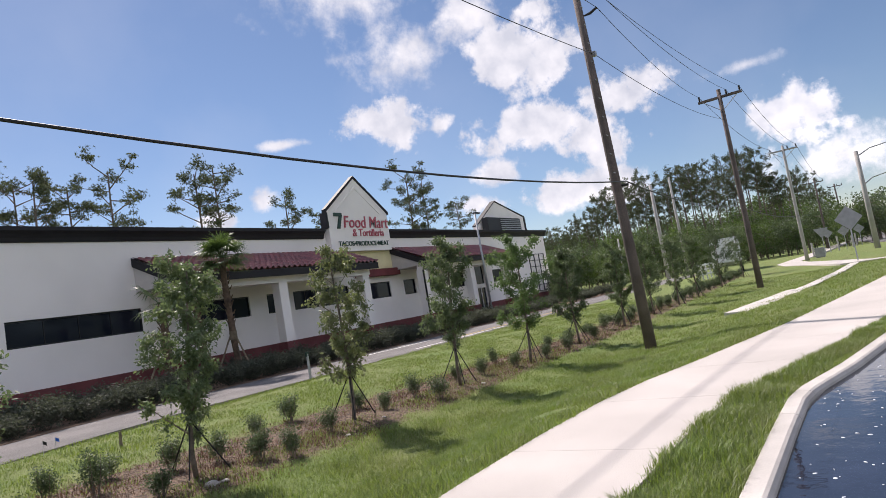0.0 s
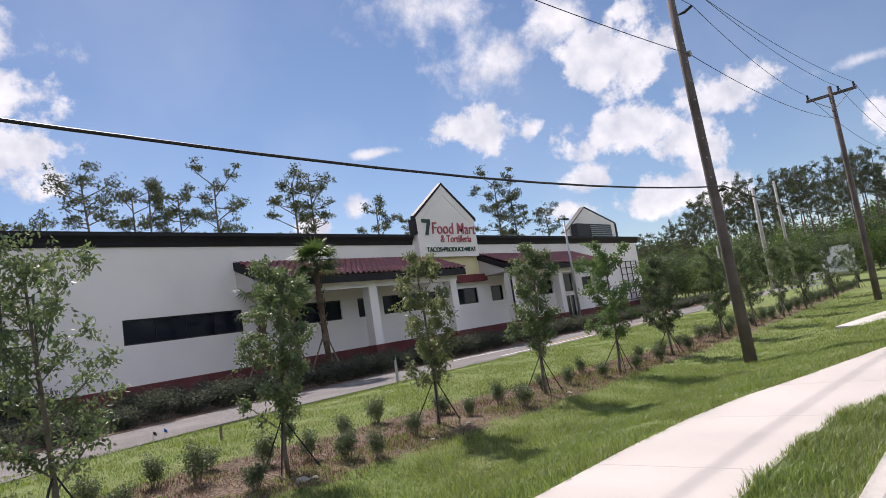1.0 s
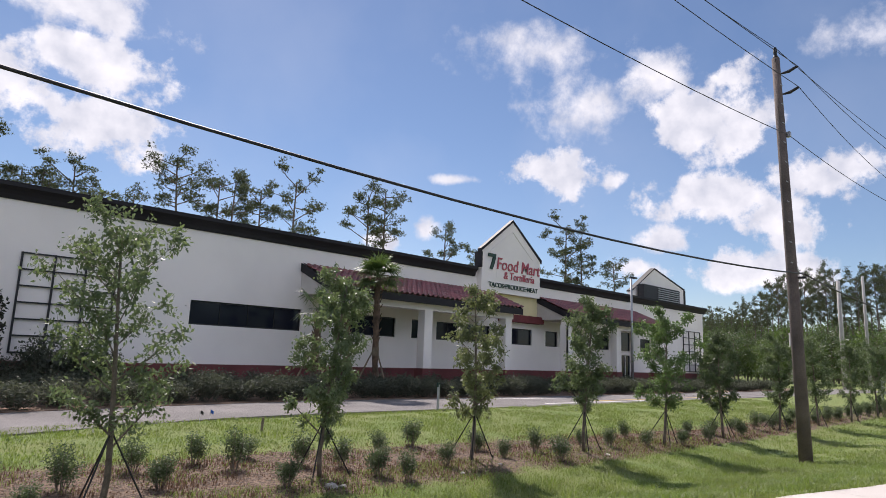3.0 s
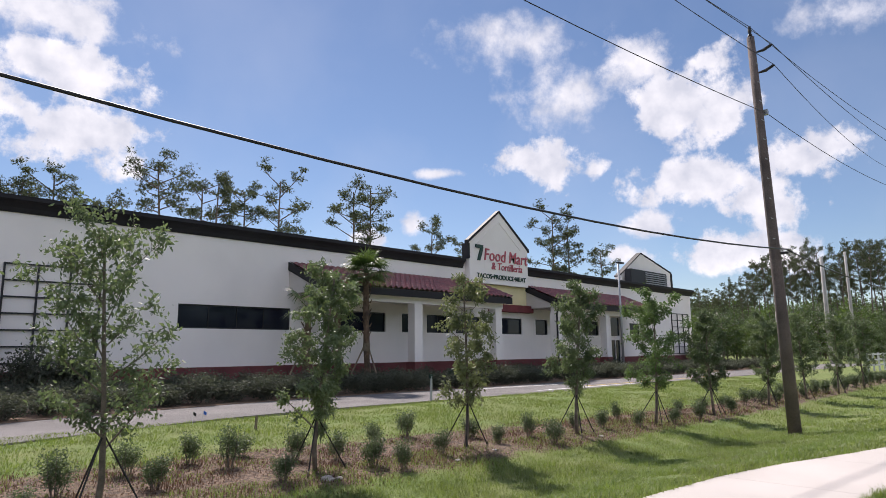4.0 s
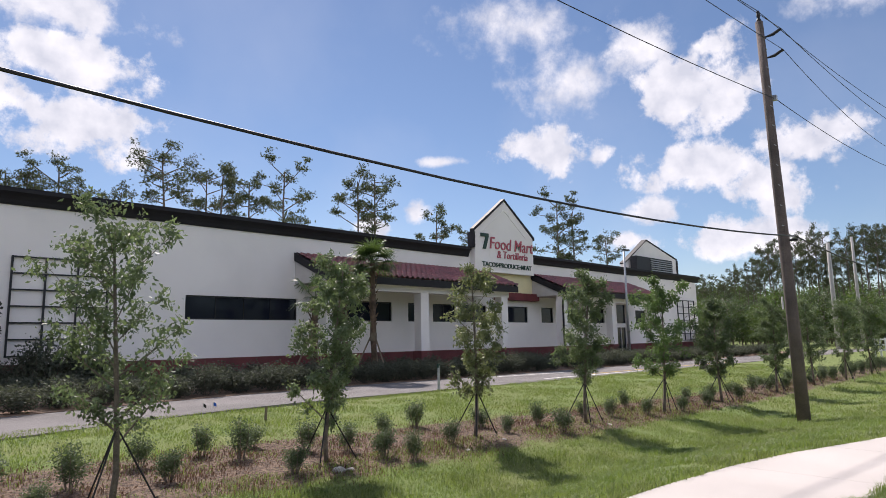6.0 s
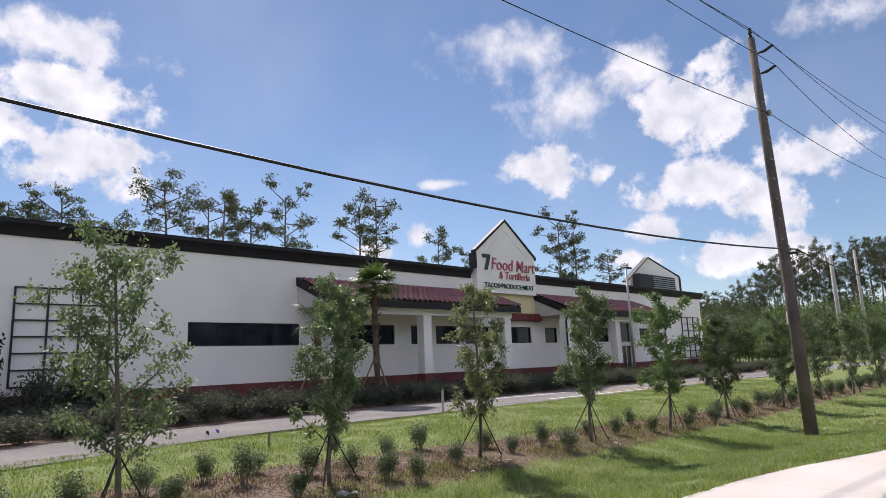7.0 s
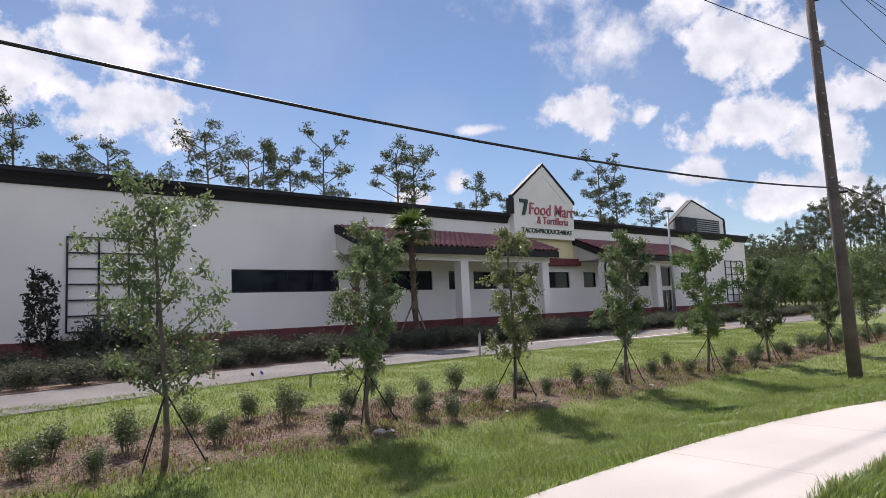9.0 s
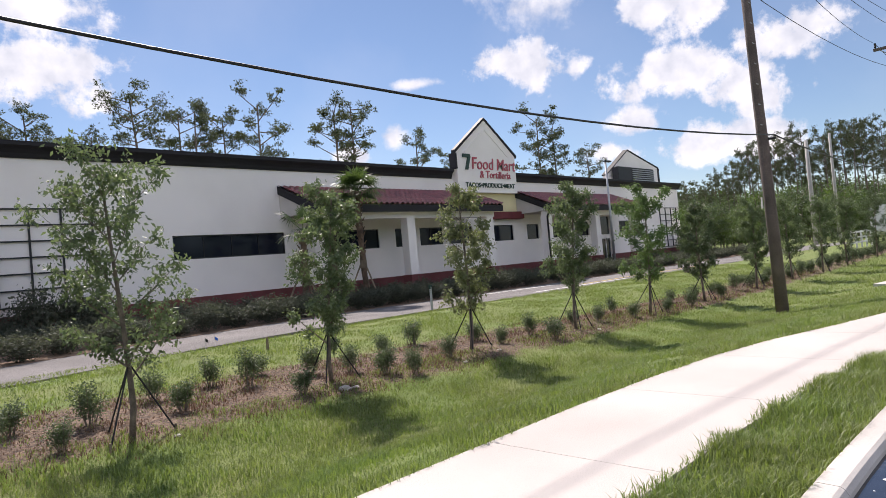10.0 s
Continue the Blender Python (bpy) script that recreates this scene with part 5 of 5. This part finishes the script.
# ---- writing on the sign ----
def lettering(text, x, z, height, width, mat, name, lean=0.0, depth=0.03, y=SIGN_Y - 0.035, bold=0.0, holder=None):
    """Raised letters fitted to a width and height on the sign's face."""
    cu = bpy.data.curves.new(name, "FONT")
    cu.body, cu.size, cu.extrude, cu.shear, cu.offset, cu.resolution_u = text, 1.0, depth, lean, bold, 3
    tmp = bpy.data.objects.new(name, cu)
    scene.collection.objects.link(tmp)
    bpy.context.view_layer.update()
    me = bpy.data.meshes.new_from_object(tmp.evaluated_get(bpy.context.evaluated_depsgraph_get()))
    bpy.data.objects.remove(tmp)
    co = np.empty(len(me.vertices) * 3)
    me.vertices.foreach_get("co", co)
    co = co.reshape(-1, 3)
    lo, hi = co.min(0), co.max(0)
    u = (co[:, 0] - lo[0]) / (hi[0] - lo[0]) * width
    v = (co[:, 1] - lo[1]) / (hi[1] - lo[1]) * height
    me.vertices.foreach_set("co", np.stack([x + u, y - co[:, 2], z + v], -1).ravel())
    me.update()
    bm = bmesh.new()
    bm.from_mesh(me)
    left = set(bm.verts)
    while left:
        island, stack = set(), [next(iter(left))]
        while stack:
            v = stack.pop()
            if v not in island:
                island.add(v)
                stack += [e.other_vert(v) for e in v.link_edges]
        left -= island
        order = {v: i for i, v in enumerate(sorted(island, key=lambda v: v.index))}
        faces = [[order[v] for v in f.verts] for f in bm.faces if f.verts[0] in island]
        mesh_object(name, [v.co for v in order], faces, mat, holder)
    bm.free()



red_words = part("name_board", box(28.3, 32.4, SIGN_Y - 0.008, SIGN_Y - 0.002, 6.46, 7.68), STUCCO, store, "flush white board with faded red raised letters")
green_words = part("goods_board", box(27.55, 32.32, SIGN_Y - 0.008, SIGN_Y - 0.002, 5.84, 6.22), STUCCO, store, "flush white board with dark green raised letters")
lettering("Food Mart", 28.30, 6.98, 0.72, 4.2, LETTER_EDGE, "letter_edge", 0.14, 0.008, SIGN_Y - 0.02, 0.02, red_words)
lettering("Food Mart", 28.30, 6.98, 0.72, 4.2, LETTER_RED, "letter", 0.14, 0.03, SIGN_Y - 0.045, 0.0, red_words)
lettering("& Tortilleria", 28.95, 6.47, 0.44, 2.95, LETTER_EDGE, "letter_edge", 0.14, 0.008, SIGN_Y - 0.02, 0.018, red_words)
lettering("& Tortilleria", 28.95, 6.47, 0.44, 2.95, LETTER_RED, "letter", 0.14, 0.03, SIGN_Y - 0.045, 0.0, red_words)
lettering("TACOS\u2022PRODUCE\u2022MEAT", 27.6, 5.88, 0.29, 4.68, LETTER_GREEN, "letter", 0.0, 0.02, SIGN_Y - 0.035, 0.012, green_words)
mark = prism([(27.50, 7.86), (27.50, 7.66), (27.94, 7.66), (27.66, 6.92), (27.90, 6.92), (28.18, 7.68), (28.18, 7.86)], SIGN_Y - 0.08, SIGN_Y - 0.01)
part("sign_mark", mark, LETTER_GREEN, store, "dark green raised sign emblem")

# ---- marks on the drive, markers in the lawn ----
def flat_strip(name, a, b, width, z, mat, label, category, kind=""):
    a, b = Vector((*a, z)), Vector((*b, z))
    d = (b - a).normalized()
    s = Vector((-d.y, d.x, 0)) * width / 2
    verts = [a - s, a + s, b + s, b - s] + [v - Vector((0, 0, 0.006)) for v in (a - s, a + s, b + s, b - s)]
    ob = mesh_object(name, verts, [(3, 2, 1, 0), (0, 1, 5, 4), (1, 2, 6, 5), (2, 3, 7, 6), (3, 0, 4, 7)], mat)
    return tagged(ob, label, category, kind=kind or "structure")


flat_strip("road_line", (19.3, 17.9), (24.8, 17.2), 0.14, 0.019, PAINT, "white painted line on the drive", "road marking")
flat_strip("road_line", (20.6, 15.2), (27.5, 14.8), 0.16, 0.019, PAINT, "white painted line on the drive", "road marking")
flat_strip("road_line", (24.5, 15.5), (38.0, 15.0), 0.12, 0.019, PAINT_YELLOW, "worn yellow line on the drive", "road marking")


def peg(name, x, y, h, r, mat, label, category, z=None):
    base = ground_at(x, y) if z is None else z
    t = thing(name, (x, y, base), label, category)
    part("post", tube([(0, 0, -0.05), (0.008, 0, h * 0.6), (0.012, 0, h)], [r, r, r * 0.85], 7), mat, t)
    return t


peg("survey_stake", 7.08, 12.7, 0.27, 0.03, STAKE_WOOD, "short wooden survey stake in the lawn", "stake")
marker = peg("utility_marker", 14.5, 14.95, 0.78, 0.045, METAL, "slim grey-green utility marker post at the drive edge", "marker post")
part("cap", box(-0.05, 0.07, -0.03, 0.03, 0.7, 0.84, 0.01), LETTER_GREEN, marker)
bol = peg("bollard", 30.05, 12.9, 0.42, 0.16, POLE_WOOD, "short dark bollard stub near the drive", "bollard")
part("cap", tube([(0.012, 0, 0.42), (0.012, 0, 0.5)], [0.2, 0.12], 8), DARK_METAL, bol)
for fx, fy, m in ((6.28, 14.05, DARK_METAL), (6.56, 14.15, FLAG_BLUE)):
    f = thing("marker_flag", (fx, fy, ground_at(fx, fy)), "small utility marker flag on a wire in the grass", "flag", "marker flags")
    part("wire", tube([(0, 0, -0.03), (0.01, 0, 0.30)], 0.004, 4), METAL, f)
    bm = bmesh.new()
    grid = [[bm.verts.new((0.01 + 0.022 * i, 0.010 * math.sin(i * 1.6), 0.30 - 0.035 * j - 0.016 * i)) for i in range(4)] for j in range(3)]
    for j in range(2):
        for i in range(3):
            bm.faces.new((grid[j][i], grid[j][i + 1], grid[j + 1][i + 1], grid[j + 1][i]))
    part("flag", bm, m, f)


def stone(x, y, s, seed):
    bm = bmesh.new()
    bmesh.ops.create_icosphere(bm, subdivisions=2, radius=s)
    for v in bm.verts:
        v.co *= 1 + 0.35 * noise.noise(v.co / s * 1.3 + Vector((seed, 0, 0)))
        v.co.z *= 0.45
    ob = part("stone", bm, STONE)
    ob.matrix_basis = pose(x, y, ground_at(x, y) + s * 0.12, 0, 0, seed * 40)
    return tagged(ob, "pale limestone lump lying in the mulch", "stone", "stones in the bed")


for k, (sx, sy, s) in enumerate(((5.65, 7.95, 0.10), (5.82, 7.9, 0.06), (9.35, 7.9, 0.06), (3.0, 7.8, 0.05), (8.2, 7.75, 0.05), (12.6, 7.6, 0.06))):
    stone(sx, sy, s, k + 1)

# concrete drainage flume and the far footway
def path_strip(name, pts, width, z, mat, label, category):
    verts, faces = [], []
    for i, p in enumerate(pts):
        a, b = Vector(pts[max(i - 1, 0)]), Vector(pts[min(i + 1, len(pts) - 1)])
        d = (b - a).normalized()
        s = Vector((-d.y, d.x)) * width / 2
        for q, h in ((1, 0.0), (-1, 0.0), (-1, -0.15), (1, -0.15)):
            verts.append((p[0] + q * s.x, p[1] + q * s.y, z[i] + h))
    n = len(pts)
    for i in range(n - 1):
        for k in range(4):
            faces.append((4 * i + k, 4 * i + (k + 1) % 4, 4 * i + 4 + (k + 1) % 4, 4 * i + 4 + k))
    faces += [(0, 1, 2, 3), tuple(4 * (n - 1) + k for k in (3, 2, 1, 0))]
    return tagged(mesh_object(name, verts, faces, mat), label, category, kind="structure")


flume_x = np.linspace(26.4, 41.0, 32)
flume = [(float(x), float(np.interp(x, [26.4, 28.0, 34.0, 41.0], [2.1, 1.7, 0.8, 0.1]))) for x in flume_x]
path_strip("flume_apron", [(22.2, 3.55), (23.6, 3.0), (25.4, 2.4), (27.0, 2.0)], 0.95, [ground_at(22.2, 3.55) + 0.05, ground_at(23.6, 3.0) + 0.05, ground_at(25.4, 2.4) + 0.045, ground_at(27.0, 2.0) + 0.045], KERB_CONCRETE, "wide concrete mouth of the drainage flume in the lawn", "drain")
path_strip("flume", flume, 0.42, [ground_at(*p) + 0.05 for p in flume], KERB_CONCRETE, "shallow concrete drainage flume crossing the lawn", "drain")
path_strip("far_footway", [(40.0, -2.6), (41.0, 0.1), (52.0, 3.6), (58.0, 4.6), (75.0, 3.6), (120.0, 1.5), (200.0, -4.0)], 1.7, [0.02, 0.03, 0.04, 0.04, 0.04, 0.04, 0.04], CONCRETE, "pale concrete footway beyond the lawn", "pavement")
path_strip("far_road", [(60.0, -14.0), (90.0, -6.0), (140.0, -4.5), (260.0, -12.0)], 8.0, [-0.02, -0.02, -0.02, -0.02], ASPHALT, "grey road running on past the lawn", "road")


def sign_post(x, y, h, size, shape, label, tilt=0.0, turn=0.0):
    t = thing("road_sign", (x, y, ground_at(x, y)), label, "road sign", "road signs")
    t.matrix_basis = pose(x, y, ground_at(x, y), 0, tilt, turn)
    part("post", tube([(0, 0, -0.1), (0, 0, h + size * 0.6)], 0.035, 6), METAL, t)
    r = size * 0.72
    if shape == "diamond":
        out = [(0, h - r), (r, h), (0, h + r), (-r, h)]
    elif shape == "triangle":
        out = [(0, h - r), (r, h + r * 0.6), (-r, h + r * 0.6)]
    else:
        out = [(-r * 0.6, h - r), (r * 0.6, h - r), (r * 0.6, h + r), (-r * 0.6, h + r)]
    bm = prism(out, -0.05, -0.04)
    bmesh.ops.rotate(bm, verts=bm.verts, cent=(0, 0, 0), matrix=Matrix.Rotation(radians(-90), 3, "Z"))
    part("panel", bm, SIGN_GREY, t, "bare grey metal sign back")


sign_post(41.5, 0.0, 2.45, 0.95, "diamond", "large diamond road sign seen from its bare metal back", 4.0, 8)
sign_post(70.0, 2.3, 2.1, 0.85, "triangle", "triangular road sign seen from its bare metal back")
sign_post(76.0, 2.0, 1.9, 0.7, "diamond", "small diamond road sign seen from its bare metal back")
sign_post(82.0, 0.6, 1.9, 0.8, "diamond", "small diamond road sign seen from its bare metal back")
sign_post(88.0, -0.9, 1.9, 0.8, "diamond", "small diamond road sign seen from its bare metal back")
for k, (bx, by) in enumerate(((68.0, 3.2), (79.0, 1.3), (85.0, 0.0), (90.0, -0.4))):
    b = thing("marker_post", (bx, by, 0), "slim white marker post beside the far road", "marker post", "marker posts")
    part("shaft", tube([(0, 0, -0.1), (0, 0, 1.25 + 0.2 * (k % 2))], 0.09, 7), POLE_CONCRETE, b)

# utility cabinet by the far pole
cab = thing("utility_cabinet", (60.5, 2.4, 0.0), "squat grey-green utility cabinet beside the footway", "cabinet")
part("body", box(-0.3, 0.3, -0.35, 0.35, 0.0, 0.75, 0.04), SIGN_GREY, cab)
part("lid", box(-0.33, 0.33, -0.38, 0.38, 0.75, 0.82, 0.03), SIGN_GREY, cab)

# parked white box trailer and a rail fence at the back of the lawn
van = thing("box_truck", (58.0, 9.0, 0.0), "parked white box truck among the young trees", "truck", turn=8)
part("cargo_box", box(-2.4, 2.2, -1.1, 1.1, 0.9, 2.9, 0.05), VAN_PAINT, van)
cab_part = part("cab", prism([(2.25, 0.6), (4.0, 0.6), (4.0, 1.5), (3.4, 2.3), (2.25, 2.3)], -1.0, 1.0), VAN_PAINT, van)
part("side_window", box(2.6, 3.3, -1.02, -1.0, 1.5, 2.1), GLASS, cab_part)
for wx in (-1.5, 3.1):
    for wy in (-0.95, 0.95):
        wheel = part("wheel", tube([(wx, wy - 0.12, 0.42), (wx, wy + 0.12, 0.42)], 0.42, 14), CABLE, van)
        part("rim", tube([(wx, wy - 0.13, 0.42), (wx, wy + 0.13, 0.42)], 0.2, 10), METAL, wheel)
fence = thing("rail_fence", (48.0, 9.6, 0.0), "low white post and rail fence by the lawn", "fence")
for k in range(5):
    part("post", box(k * 1.6 - 0.05, k * 1.6 + 0.05, -0.05, 0.05, -0.1, 1.2), VAN_PAINT, fence)
for z in (0.35, 0.7, 1.05):
    part("rail", box(-0.1, 6.5, -0.09, -0.05, z, z + 0.1), VAN_PAINT, fence)


# ---- turf ----
def blades(name, count, xr, yf, height, width, mat, seed, label, keep=None, category="grass"):
    """Standing blades scattered over a stretch of ground, one bent blade of two triangles each."""
    g = np.random.default_rng(seed)
    x = g.uniform(xr[0], xr[1], count)
    lo, hi = yf(x)
    y = lo + (hi - lo) * g.random(count)
    if keep is not None:
        ok = g.random(count) < keep(x, y)
        x, y = x[ok], y[ok]
    n = len(x)
    z = gz(x, y) - 0.012
    clump = np.array([noise.noise((a * 1.7, b * 1.7, 3.0)) for a, b in zip(x, y)])
    h = height * g.uniform(0.5, 1.3, n) * (1 + 0.8 * clump)
    a = g.uniform(0, 2 * np.pi, n)
    lean = h * g.uniform(0.2, 1.0, n)
    d = np.stack([np.cos(a), np.sin(a), np.zeros(n)], -1)
    s = np.stack([-np.sin(a), np.cos(a), np.zeros(n)], -1) * (width * g.uniform(0.6, 1.3, n))[:, None] / 2
    p = np.stack([x, y, z], -1)
    m = p + d * (lean * 0.35)[:, None]
    m[:, 2] += h * 0.62
    t = p + d * lean[:, None]
    t[:, 2] += h * (1 - 0.25 * g.random(n))
    v = np.stack([p - s, p + s, m + s * 0.8, m - s * 0.8, t], 1).reshape(-1, 3)
    k = np.arange(n) * 5
    loops = np.stack([k, k + 1, k + 2, k + 3, k + 3, k + 2, k + 4], 1).ravel()
    starts = np.stack([np.arange(n) * 7, np.arange(n) * 7 + 4], 1).ravel()
    me = bpy.data.meshes.new(name)
    me.vertices.add(len(v)), me.loops.add(len(loops)), me.polygons.add(len(starts))
    me.vertices.foreach_set("co", v.ravel())
    me.loops.foreach_set("vertex_index", loops.astype(np.int32))
    me.polygons.foreach_set("loop_start", starts.astype(np.int32))
    me.update(calc_edges=True)
    me.materials.append(mat)
    return tagged(new(name, me), label, category, kind="stuff")


lawn = lambda x, y: 1 - 0.66 * np.clip(bed_share(x, y) * 1.6 - 0.3, 0, 1)
blades("verge_grass", 84000, (-5.0, 22.0), lambda x: (kerb_edge(x) + 0.0, near_edge(x) + 0.04), 0.085, 0.0065, GRASS_BLADE, 1, "coarse green verge grass hanging over the kerb")
blades("swale_grass", 215000, (-5.0, 17.0), lambda x: (far_edge(x) - 0.03, 8.6 + 0 * x), 0.075, 0.0075, GRASS_BLADE, 2, "coarse green grass in the swale", lawn)
blades("swale_grass", 60000, (17.0, 40.0), lambda x: (far_edge(x) - 0.03, 8.0 + 0 * x), 0.075, 0.014, GRASS_BLADE, 3, "coarse green grass in the swale", lawn)
blades("lawn_grass", 120000, (-4.0, 36.0), lambda x: (9.0 + 0 * x, 14.75 - 0.02 * np.maximum(x - 12, 0)), 0.06, 0.014, GRASS_BLADE, 4, "mown green lawn beside the drive", lawn)
blades("straw", 100000, (-3.0, 30.0), lambda x: (7.2 + 0 * x, 12.0 + 0 * x), 0.055, 0.012, STRAW, 5, "dry straw and clippings over the mulch", lambda x, y: bed_share(x, y), "straw")
